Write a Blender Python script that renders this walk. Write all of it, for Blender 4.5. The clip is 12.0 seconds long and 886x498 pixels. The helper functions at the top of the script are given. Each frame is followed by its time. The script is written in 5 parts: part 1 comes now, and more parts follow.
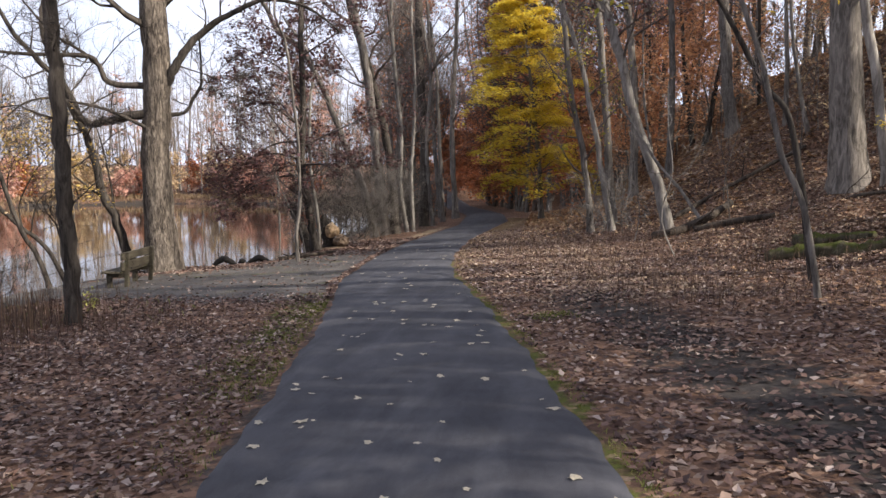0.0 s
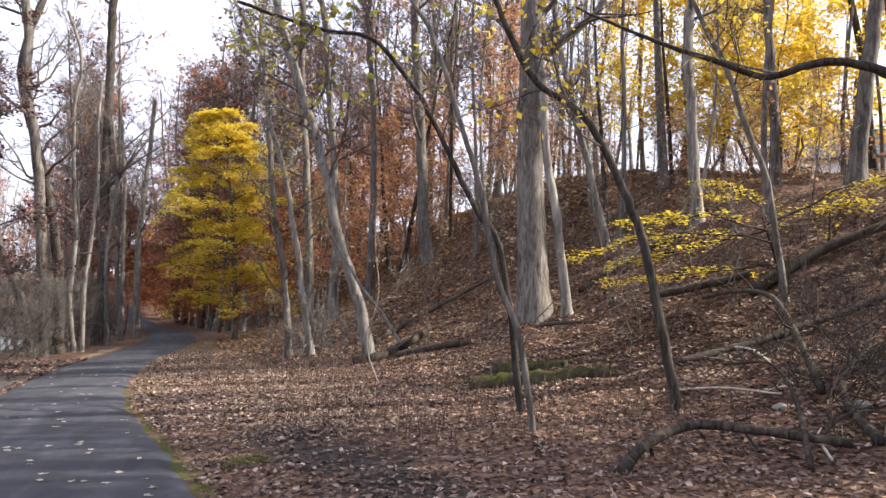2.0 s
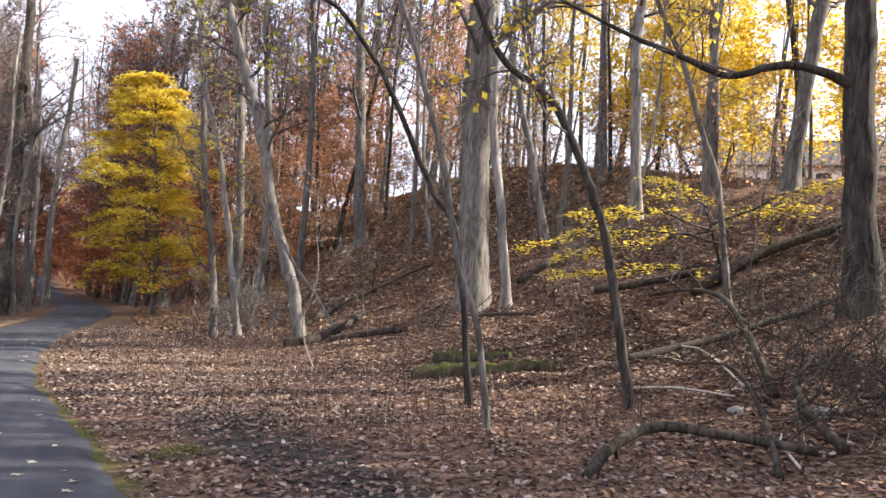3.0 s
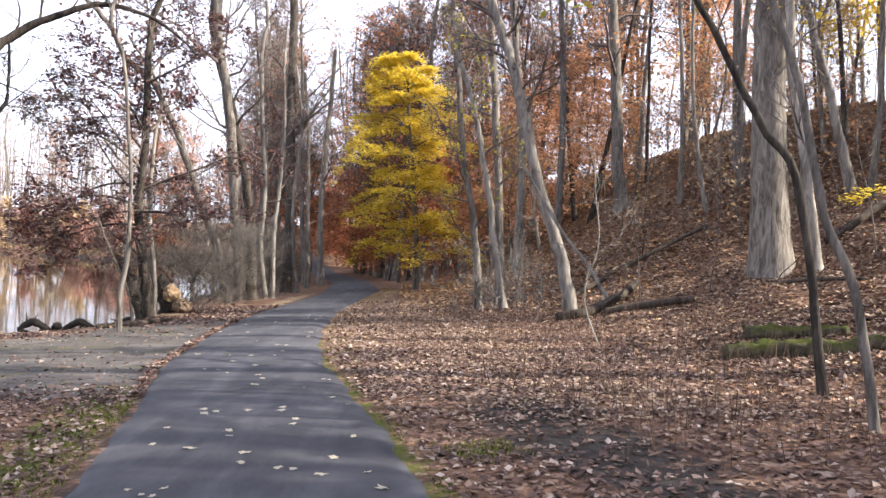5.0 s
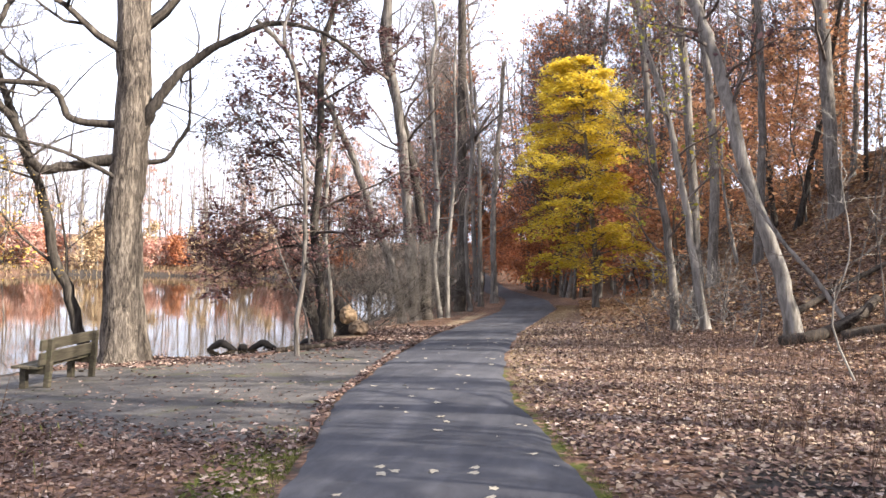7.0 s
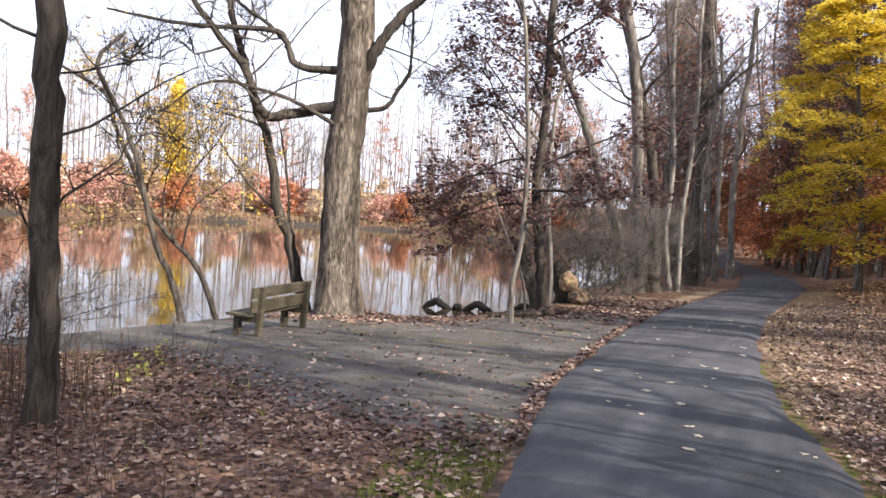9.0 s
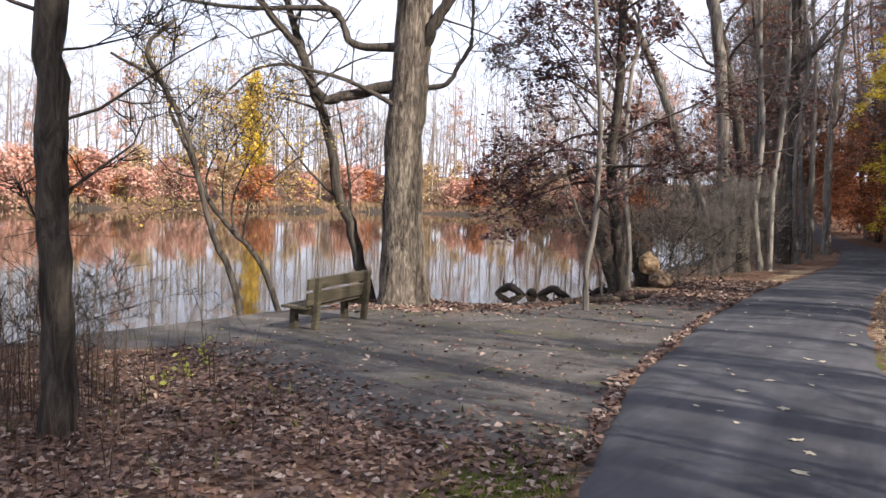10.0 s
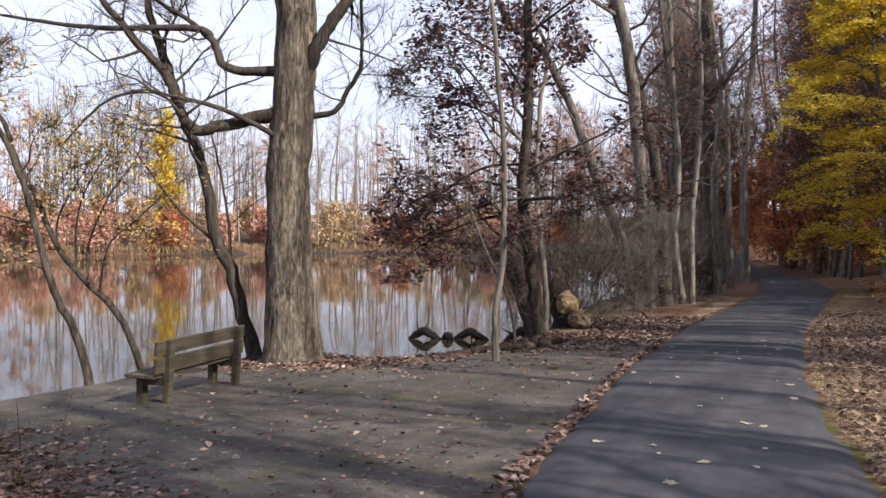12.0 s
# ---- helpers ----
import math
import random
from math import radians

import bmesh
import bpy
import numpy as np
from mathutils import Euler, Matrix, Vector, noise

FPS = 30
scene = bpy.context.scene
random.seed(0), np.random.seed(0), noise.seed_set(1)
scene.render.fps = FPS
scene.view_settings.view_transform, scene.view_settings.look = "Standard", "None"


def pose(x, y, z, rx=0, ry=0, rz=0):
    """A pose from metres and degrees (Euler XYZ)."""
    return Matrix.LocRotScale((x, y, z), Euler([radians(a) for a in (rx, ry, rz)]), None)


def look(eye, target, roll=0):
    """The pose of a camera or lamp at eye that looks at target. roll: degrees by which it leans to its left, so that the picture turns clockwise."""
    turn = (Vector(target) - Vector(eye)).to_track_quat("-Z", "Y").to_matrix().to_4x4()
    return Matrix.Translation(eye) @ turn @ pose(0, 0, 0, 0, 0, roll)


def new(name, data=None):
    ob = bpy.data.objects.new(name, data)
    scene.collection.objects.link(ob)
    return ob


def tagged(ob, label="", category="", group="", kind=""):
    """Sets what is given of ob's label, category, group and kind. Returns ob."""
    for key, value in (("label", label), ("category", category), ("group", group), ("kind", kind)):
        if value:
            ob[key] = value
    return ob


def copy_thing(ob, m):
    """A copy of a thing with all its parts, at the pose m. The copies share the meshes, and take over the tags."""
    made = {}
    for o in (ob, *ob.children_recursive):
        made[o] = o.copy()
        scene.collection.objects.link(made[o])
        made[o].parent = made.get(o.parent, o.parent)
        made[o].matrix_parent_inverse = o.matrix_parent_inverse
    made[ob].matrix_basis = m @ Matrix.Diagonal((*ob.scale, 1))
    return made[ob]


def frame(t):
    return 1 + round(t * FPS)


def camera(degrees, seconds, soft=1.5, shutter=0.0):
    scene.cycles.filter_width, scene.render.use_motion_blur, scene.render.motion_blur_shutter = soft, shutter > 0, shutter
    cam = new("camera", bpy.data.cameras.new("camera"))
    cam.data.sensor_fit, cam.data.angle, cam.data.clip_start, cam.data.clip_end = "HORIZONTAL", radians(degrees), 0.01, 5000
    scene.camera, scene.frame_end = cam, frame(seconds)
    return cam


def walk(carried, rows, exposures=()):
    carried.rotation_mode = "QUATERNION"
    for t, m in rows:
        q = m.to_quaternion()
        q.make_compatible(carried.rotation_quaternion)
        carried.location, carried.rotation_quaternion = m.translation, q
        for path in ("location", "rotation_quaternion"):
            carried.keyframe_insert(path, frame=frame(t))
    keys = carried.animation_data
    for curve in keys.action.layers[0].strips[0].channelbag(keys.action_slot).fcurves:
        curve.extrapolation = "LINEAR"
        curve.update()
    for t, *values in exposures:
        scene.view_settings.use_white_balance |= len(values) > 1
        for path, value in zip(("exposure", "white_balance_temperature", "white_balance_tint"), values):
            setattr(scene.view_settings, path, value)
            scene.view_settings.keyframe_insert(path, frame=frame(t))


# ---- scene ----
cam = camera(60.7, 12.0)

PATH = [
    (0, (0.693, 2.718, 1.499), (0.435, 4.692, 1.302), -0.5),
    (0.5, (0.707, 3.08, 1.499), (0.574, 5.067, 1.315), -1.0),
    (1, (0.692, 3.388, 1.516), (0.665, 5.386, 1.426), 1.6),
    (1.5, (0.652, 3.686, 1.486), (1.02, 5.649, 1.587), 2.4),
    (2, (0.642, 3.979, 1.442), (1.163, 5.905, 1.577), 2.1),
    (2.5, (0.557, 4.265, 1.438), (1.188, 6.158, 1.571), 4.5),
    (3, (0.457, 4.575, 1.424), (1.166, 6.442, 1.534), 4.8),
    (3.5, (0.36, 4.925, 1.403), (0.914, 6.843, 1.518), 2.8),
    (3.7, (0.329, 5.069, 1.402), (0.748, 7.022, 1.507), 3.2),
    (5.3, (0.085, 6.322, 1.303), (0.178, 8.32, 1.287), 2.7),
    (5.5, (0.041, 6.475, 1.308), (0.258, 8.464, 1.297), 4.7),
    (6, (0.016, 6.886, 1.283), (0.031, 8.883, 1.178), 2.8),
    (6.5, (-0.09, 7.303, 1.304), (-0.309, 9.291, 1.333), 4.0),
    (7, (-0.237, 7.638, 1.311), (-0.584, 9.608, 1.329), 1.4),
    (7.5, (-0.377, 8.016, 1.295), (-1.047, 9.9, 1.222), -1.0),
    (9.3, (-0.871, 9.452, 1.211), (-1.776, 11.232, 1.104), 3.5),
    (9.5, (-0.92, 9.627, 1.203), (-1.81, 11.414, 1.087), 1.3),
    (10, (-1.01, 10.07, 1.197), (-2.073, 11.757, 1.04), 2.0),
    (10.5, (-1.084, 10.49, 1.217), (-2.112, 12.203, 1.127), 3.5),
    (11, (-1.159, 10.926, 1.219), (-2.118, 12.681, 1.204), 0.7),
    (11.5, (-1.226, 11.366, 1.221), (-2.24, 13.089, 1.176), 1.4),
    (12, (-1.32, 11.795, 1.222), (-2.227, 13.576, 1.168), 0.5),
]
EXPOSURES = [(0.0, 1.1), (1.0, 1.3), (1.6, 1.5), (3.5, 1.85), (5.5, 2.0), (7.5, 1.95), (9.5, 1.45), (12.0, 0.95)]
walk(cam, [(t, look(eye, target, roll)) for t, eye, target, roll in PATH], EXPOSURES)

# ---- world and sun ----
SUN_ELEVATION, SUN_AZIMUTH = 36.0, 104.0
world = bpy.data.worlds.new("sky")
scene.world = world
world.use_nodes = True
wn = world.node_tree
sky = wn.nodes.new("ShaderNodeTexSky")
sky.sky_type = "NISHITA"
sky.sun_disc = False
sky.sun_elevation, sky.sun_rotation = radians(SUN_ELEVATION), radians(SUN_AZIMUTH)
sky.air_density, sky.dust_density, sky.ozone_density = 1.0, 2.5, 1.0
wn.nodes["Background"].inputs["Strength"].default_value = 0.09
# thin bright cloud over most of the sky
cloud = wn.nodes.new("ShaderNodeTexNoise")
cloud.inputs["Scale"].default_value, cloud.inputs["Detail"].default_value, cloud.inputs["Roughness"].default_value = 2.2, 6, 0.62
veil = wn.nodes.new("ShaderNodeMapRange")
veil.inputs["From Min"].default_value, veil.inputs["From Max"].default_value = 0.3, 0.62
veil.inputs["To Min"].default_value, veil.inputs["To Max"].default_value = 0.62, 0.97
mixed = wn.nodes.new("ShaderNodeMix")
mixed.data_type = "RGBA"
mixed.inputs[7].default_value = (6.2, 6.5, 8.0, 1)
stretch = wn.nodes.new("ShaderNodeMapping")
stretch.inputs["Scale"].default_value = (1, 1, 2.5)
wn.links.new(wn.nodes.new("ShaderNodeTexCoord").outputs["Generated"], stretch.inputs[0])
wn.links.new(stretch.outputs[0], cloud.inputs["Vector"])
wn.links.new(cloud.outputs[0], veil.inputs[0])
wn.links.new(veil.outputs[0], mixed.inputs["Factor"])
wn.links.new(sky.outputs[0], mixed.inputs[6])
wn.links.new(mixed.outputs[2], wn.nodes["Background"].inputs["Color"])

sun_data = bpy.data.lights.new("sun", "SUN")
sun_data.energy, sun_data.angle, sun_data.color = 5.0, radians(0.5), (1.0, 0.92, 0.82)
sun = new("sun", sun_data)
sun_from = Vector((math.sin(radians(SUN_AZIMUTH)) * math.cos(radians(SUN_ELEVATION)),
                   math.cos(radians(SUN_AZIMUTH)) * math.cos(radians(SUN_ELEVATION)),
                   math.sin(radians(SUN_ELEVATION))))
sun.matrix_world = look(sun_from * 60, (0, 0, 0))

# ---- materials ----


class Mat:
    """A small builder for node materials."""

    def __init__(self, name, rough=0.9, metal=0.0, spec=0.3):
        self.mat = bpy.data.materials.new(name)
        self.mat.use_nodes = True
        self.tree = self.mat.node_tree
        self.shader = self.tree.nodes["Principled BSDF"]
        self.shader.inputs["Roughness"].default_value = rough
        self.shader.inputs["Metallic"].default_value = metal
        self.shader.inputs["Specular IOR Level"].default_value = spec
        self.coord = self.tree.nodes.new("ShaderNodeTexCoord")

    def link(self, a, b):
        self.tree.links.new(a, b)

    def space(self, scale=(1, 1, 1), which="Object"):
        m = self.tree.nodes.new("ShaderNodeMapping")
        m.inputs["Scale"].default_value = scale
        self.link(self.coord.outputs[which], m.inputs["Vector"])
        return m.outputs[0]

    def noise(self, scale, detail=4, rough=0.6, space=None, warp=0.0):
        n = self.tree.nodes.new("ShaderNodeTexNoise")
        n.inputs["Scale"].default_value, n.inputs["Detail"].default_value = scale, detail
        n.inputs["Roughness"].default_value, n.inputs["Distortion"].default_value = rough, warp
        if space is not None:
            self.link(space, n.inputs["Vector"])
        return n.outputs[0]

    def cells(self, scale, space=None, colour=True):
        n = self.tree.nodes.new("ShaderNodeTexVoronoi")
        n.inputs["Scale"].default_value = scale
        if space is not None:
            self.link(space, n.inputs["Vector"])
        return n.outputs["Color"] if colour else n.outputs["Distance"]

    def ramp(self, value, stops):
        n = self.tree.nodes.new("ShaderNodeValToRGB")
        while len(n.color_ramp.elements) < len(stops):
            n.color_ramp.elements.new(0.5)
        for e, (at, colour) in zip(n.color_ramp.elements, stops):
            e.position, e.color = at, (*colour, 1)
        self.link(value, n.inputs[0])
        return n.outputs[0]

    def step(self, value, low, high):
        n = self.tree.nodes.new("ShaderNodeMapRange")
        n.inputs["From Min"].default_value, n.inputs["From Max"].default_value = low, high
        self.link(value, n.inputs["Value"])
        return n.outputs[0]

    def blend(self, fac, a, b, mode="MIX"):
        n = self.tree.nodes.new("ShaderNodeMix")
        n.data_type, n.blend_type = "RGBA", mode
        for value, socket in ((fac, n.inputs["Factor"]), (a, n.inputs[6]), (b, n.inputs[7])):
            if isinstance(value, (int, float)):
                socket.default_value = value
            elif isinstance(value, tuple):
                socket.default_value = (*value, 1)
            else:
                self.link(value, socket)
        return n.outputs[2]

    def maths(self, kind, a, b):
        n = self.tree.nodes.new("ShaderNodeMath")
        n.operation = kind
        for value, socket in ((a, n.inputs[0]), (b, n.inputs[1])):
            if isinstance(value, (int, float)):
                socket.default_value = value
            else:
                self.link(value, socket)
        return n.outputs[0]

    def random(self, island=False):
        if island:
            return self.tree.nodes.new("ShaderNodeNewGeometry").outputs["Random Per Island"]
        return self.tree.nodes.new("ShaderNodeObjectInfo").outputs["Random"]

    def attribute(self, name):
        n = self.tree.nodes.new("ShaderNodeAttribute")
        n.attribute_name = name
        s = self.tree.nodes.new("ShaderNodeSeparateColor")
        self.link(n.outputs["Color"], s.inputs[0])
        return s.outputs

    def bump(self, height, strength=0.5, depth=0.02):
        n = self.tree.nodes.new("ShaderNodeBump")
        n.inputs["Strength"].default_value, n.inputs["Distance"].default_value = strength, depth
        self.link(height, n.inputs["Height"])
        self.link(n.outputs[0], self.shader.inputs["Normal"])

    def colour(self, value):
        if isinstance(value, tuple):
            self.shader.inputs["Base Color"].default_value = (*value, 1)
        else:
            self.link(value, self.shader.inputs["Base Color"])
        return self


def bark(name, dark, mid, light, furrow=9.0, depth=0.03, moss=0.0, stretch=0.2):
    m = Mat(name, 0.92, spec=0.15)
    long = m.space((1, 1, stretch))
    ridges = m.noise(furrow, 5, 0.65, long, 0.9)
    blotch = m.noise(1.3, 4, 0.6, m.space((1, 1, 0.5)))
    fine = m.noise(60, 3, 0.6, m.space((1, 1, 0.4)))
    base = m.ramp(ridges, [(0.36, dark), (0.5, mid), (0.66, light)])
    base = m.blend(m.step(blotch, 0.45, 0.75), base, m.blend(0.5, base, light), "MIX")
    base = m.blend(0.5, base, m.ramp(fine, [(0.3, tuple(c * 0.6 for c in mid)), (0.7, light)]), "SOFT_LIGHT")
    tone = m.ramp(m.random(), [(0.0, (0.4, 0.39, 0.38)), (1.0, (0.62, 0.6, 0.57))])
    base = m.blend(0.8, base, tone, "OVERLAY")
    if moss:
        up = m.tree.nodes.new("ShaderNodeSeparateXYZ")
        m.link(m.tree.nodes.new("ShaderNodeNewGeometry").outputs["Normal"], up.inputs[0])
        patch = m.maths("ADD", m.maths("MULTIPLY", up.outputs[2], 0.28), m.noise(3.4, 6, 0.75, m.space(), 0.5))
        green = m.ramp(m.noise(45, 4, 0.7, m.space()), [(0.3, (0.018, 0.022, 0.004)), (0.7, (0.065, 0.072, 0.012))])
        base = m.blend(m.step(patch, 0.7 - moss, 0.84 - moss), base, green)
    m.colour(base)
    m.bump(m.blend(0.25, ridges, fine), 1.0, depth)
    return m.mat


BARK_OAK = bark("furrowed_oak_bark", (0.03, 0.0255, 0.0225), (0.13, 0.112, 0.096), (0.31, 0.275, 0.235), 15, 0.09, 0.0, 0.22)
BARK_GREY = bark("grey_bark", (0.066, 0.06, 0.054), (0.147, 0.135, 0.123), (0.251, 0.232, 0.215), 10, 0.02)
BARK_DARK = bark("dark_bark", (0.0258, 0.022, 0.0198), (0.0661, 0.0573, 0.05), (0.125, 0.111, 0.0958), 12, 0.025)
BARK_PALE = bark("pale_smooth_bark", (0.0984, 0.0896, 0.0808), (0.206, 0.192, 0.178), (0.326, 0.312, 0.29), 7, 0.01)
BARK_DEAD = bark("dead_wood_bark", (0.0209, 0.0172, 0.0139), (0.0651, 0.0535, 0.0442), (0.125, 0.107, 0.0885), 14, 0.03)
BARK_MOSSY = bark("mossy_log_bark", (0.03, 0.027, 0.018), (0.072, 0.063, 0.042), (0.132, 0.12, 0.084), 12, 0.03, 0.08)
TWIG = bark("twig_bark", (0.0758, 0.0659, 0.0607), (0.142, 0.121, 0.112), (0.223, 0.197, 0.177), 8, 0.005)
# Paler than the near twigs; used across the pond.
TWIG_FAR = bark("pale_far_twigs", (0.144, 0.122, 0.112), (0.216, 0.191, 0.173), (0.288, 0.259, 0.238), 6, 0.005)
STICK_PALE = bark("bleached_stick", (0.25, 0.22, 0.19), (0.42, 0.38, 0.34), (0.55, 0.51, 0.46), 14, 0.005)


def leaf_material(name, stops, glow=0.35, rough=0.6):
    """Thin leaves: each its own tone, part of the light passing through."""
    m = Mat(name, rough, spec=0.25)
    tone = m.ramp(m.random(True), stops)
    blot = m.noise(40, 3, 0.6, m.space())
    tone = m.blend(0.35, tone, m.ramp(blot, [(0.3, (0.3, 0.3, 0.3)), (0.7, (0.7, 0.68, 0.62))]), "OVERLAY")
    m.colour(tone)
    t = m.tree.nodes.new("ShaderNodeBsdfTranslucent")
    mix = m.tree.nodes.new("ShaderNodeMixShader")
    mix.inputs[0].default_value = glow
    m.link(tone, t.inputs["Color"])
    m.link(m.shader.outputs[0], mix.inputs[1])
    m.link(t.outputs[0], mix.inputs[2])
    m.link(mix.outputs[0], m.tree.nodes["Material Output"].inputs["Surface"])
    return m.mat


LEAF_YELLOW = leaf_material("yellow_maple_leaves", [(0, (0.5, 0.33, 0.03)), (0.35, (0.7, 0.5, 0.05)), (0.7, (0.8, 0.63, 0.09)), (1, (0.62, 0.52, 0.1))], 0.5)
LEAF_MAPLE = leaf_material("ochre_yellow_maple_leaves", [(0, (0.439, 0.303, 0.0253)), (0.4, (0.608, 0.456, 0.0422)), (0.75, (0.675, 0.531, 0.0759)), (1, (0.523, 0.439, 0.0844))], 0.5)
LEAF_GOLD = leaf_material("thin_golden_leaves", [(0, (0.3, 0.18, 0.05)), (0.5, (0.48, 0.33, 0.08)), (1, (0.6, 0.44, 0.12))], 0.4)
LEAF_OLIVE = leaf_material("yellow_green_leaves", [(0, (0.16, 0.17, 0.03)), (0.5, (0.34, 0.31, 0.05)), (1, (0.52, 0.42, 0.07))], 0.42)
LEAF_WEED = leaf_material("fresh_yellow_green_leaves", [(0, (0.15, 0.17, 0.04)), (0.5, (0.27, 0.28, 0.07)), (1, (0.4, 0.37, 0.1))], 0.35)
LEAF_ORANGE = leaf_material("orange_beech_leaves", [(0, (0.27, 0.135, 0.075)), (0.5, (0.45, 0.23, 0.12)), (1, (0.55, 0.31, 0.16))], 0.42)
LEAF_RUST = leaf_material("rust_red_leaves", [(0, (0.24, 0.09, 0.048)), (0.5, (0.408, 0.156, 0.0744)), (1, (0.54, 0.24, 0.108))], 0.42)
LEAF_OAK = leaf_material("purple_brown_oak_leaves", [(0, (0.0467, 0.024, 0.0285)), (0.5, (0.111, 0.0528, 0.0522)), (1, (0.187, 0.096, 0.0808))], 0.22)
LEAF_TAN = leaf_material("dry_tan_leaves", [(0, (0.28, 0.19, 0.12)), (0.5, (0.45, 0.33, 0.2)), (1, (0.55, 0.42, 0.24))], 0.3)
LEAF_PATH = leaf_material("pale_fallen_leaves", [(0, (0.273, 0.234, 0.176)), (0.5, (0.39, 0.351, 0.273)), (1, (0.429, 0.377, 0.221))], 0.15)
LEAF_FAR = leaf_material("far_russet_brush", [(0, (0.36, 0.172, 0.133)), (0.4, (0.46, 0.241, 0.19)), (0.75, (0.52, 0.318, 0.247)), (1, (0.54, 0.396, 0.323))], 0.3)
LITTER_TAN = leaf_material("tan_leaf_litter", [(0, (0.136, 0.0907, 0.0661)), (0.35, (0.199, 0.138, 0.0975)), (0.7, (0.262, 0.192, 0.136)), (1, (0.344, 0.276, 0.204))], 0.15, 0.75)
LITTER = leaf_material("leaf_litter", [(0, (0.0314, 0.0202, 0.0179)), (0.25, (0.0672, 0.0403, 0.0336)), (0.5, (0.12, 0.0717, 0.0582)), (0.75, (0.168, 0.108, 0.0829)),
                                      (0.9, (0.235, 0.174, 0.14)), (1, (0.37, 0.302, 0.269))], 0.12, 0.75)
LITTER_RED = leaf_material("red_brown_leaf_litter", [(0, (0.065, 0.034, 0.026)), (0.4, (0.14, 0.076, 0.053)), (0.75, (0.22, 0.13, 0.09)), (1, (0.33, 0.245, 0.185))], 0.15, 0.7)
# Gold and rust slope litter, its colour brightened in place of sunlight.
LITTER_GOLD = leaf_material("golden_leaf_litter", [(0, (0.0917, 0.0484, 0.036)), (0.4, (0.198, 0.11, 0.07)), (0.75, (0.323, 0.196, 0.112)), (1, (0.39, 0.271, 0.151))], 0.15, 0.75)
LITTER_HILL_LIT = leaf_material("hillside_leaf_litter_sun_brightened", [(0, (0.126, 0.0672, 0.0403)), (0.35, (0.251, 0.139, 0.0762)), (0.7, (0.376, 0.224, 0.121)), (1, (0.466, 0.341, 0.197))], 0.15, 0.75)
WEED = leaf_material("dry_weed_stems", [(0, (0.0473, 0.0289, 0.021)), (0.5, (0.0945, 0.0577, 0.0394)), (1, (0.158, 0.105, 0.0683))], 0.15, 0.8)
STRAW = leaf_material("straw_grass", [(0, (0.161, 0.109, 0.0626)), (0.5, (0.233, 0.163, 0.0996)), (1, (0.272, 0.207, 0.128))], 0.3, 0.8)
GRASS = leaf_material("moss_and_grass", [(0, (0.0585, 0.065, 0.0169)), (0.5, (0.111, 0.121, 0.0299)), (1, (0.195, 0.189, 0.0585))], 0.3, 0.8)


def ground_material():
    m = Mat("leaf_covered_soil", 0.95, spec=0.1)
    sp = m.space((1, 1, 1))
    cell = m.cells(17, m.blend(0.06, sp, m.noise(9, 2, 0.5, sp), "ADD"))
    sep = m.tree.nodes.new("ShaderNodeSeparateColor")
    m.link(cell, sep.inputs[0])
    litter = m.ramp(sep.outputs[0], [(0, (0.055, 0.034, 0.026)), (0.35, (0.095, 0.058, 0.041)), (0.65, (0.135, 0.082, 0.056)), (0.88, (0.175, 0.11, 0.075)), (1, (0.226, 0.17, 0.131))])
    broad = m.noise(0.55, 5, 0.6, sp)
    litter = m.blend(0.6, litter, m.ramp(broad, [(0.3, (0.36, 0.34, 0.36)), (0.7, (0.6, 0.54, 0.47))]), "OVERLAY")
    soil = m.ramp(m.noise(14, 6, 0.7, sp), [(0.3, (0.018, 0.0156, 0.0144)), (0.7, (0.06, 0.051, 0.045))])
    moss = m.ramp(m.noise(22, 5, 0.7, sp), [(0.3, (0.033, 0.036, 0.0108)), (0.6, (0.072, 0.078, 0.0168)), (0.8, (0.12, 0.114, 0.036))])
    straw = m.ramp(m.noise(30, 5, 0.75, sp), [(0.3, (0.17, 0.12, 0.075)), (0.55, (0.3, 0.23, 0.145)), (0.75, (0.38, 0.31, 0.205))])
    mask = m.attribute("cover")
    edge = m.noise(5, 5, 0.7, sp)
    base = litter
    for socket, layer in ((mask[2], soil), (mask[1], straw), (mask[0], moss)):
        amount = m.step(m.maths("ADD", socket, m.maths("MULTIPLY", m.maths("SUBTRACT", edge, 0.5), 1.3)), 0.42, 0.62)
        base = m.blend(amount, base, layer)
    m.colour(base)
    m.bump(m.blend(0.5, sep.outputs[1], m.noise(40, 4, 0.7, sp)), 0.8, 0.03)
    return m.mat


def asphalt(name, dark, light, worn):
    m = Mat(name, 0.88, spec=0.25)
    sp = m.space()
    grit = m.noise(190, 3, 0.8, sp)
    stone = m.cells(140, sp, False)
    broad = m.noise(0.7, 6, 0.65, sp)
    streak = m.noise(2.0, 5, 0.6, m.space((1.6, 0.25, 1)))
    base = m.ramp(grit, [(0.3, dark), (0.7, light)])
    base = m.blend(m.step(broad, 0.35, 0.75), base, m.blend(0.55, base, worn))
    base = m.blend(m.step(streak, 0.45, 0.72), base, m.blend(0.6, base, worn))
    patch = m.noise(3.2, 6, 0.75, m.space((1.2, 0.6, 1)), 0.5)
    base = m.blend(0.75, base, m.ramp(patch, [(0.32, (0.33, 0.33, 0.33)), (0.52, (0.5, 0.5, 0.5)), (0.7, (0.68, 0.67, 0.65))]), "OVERLAY")
    base = m.blend(m.step(m.cells(34, sp, False), 0.16, 0.1), base, m.blend(0.3, base, worn))
    m.colour(base)
    m.bump(m.blend(0.5, grit, stone), 0.5, 0.006)
    return m


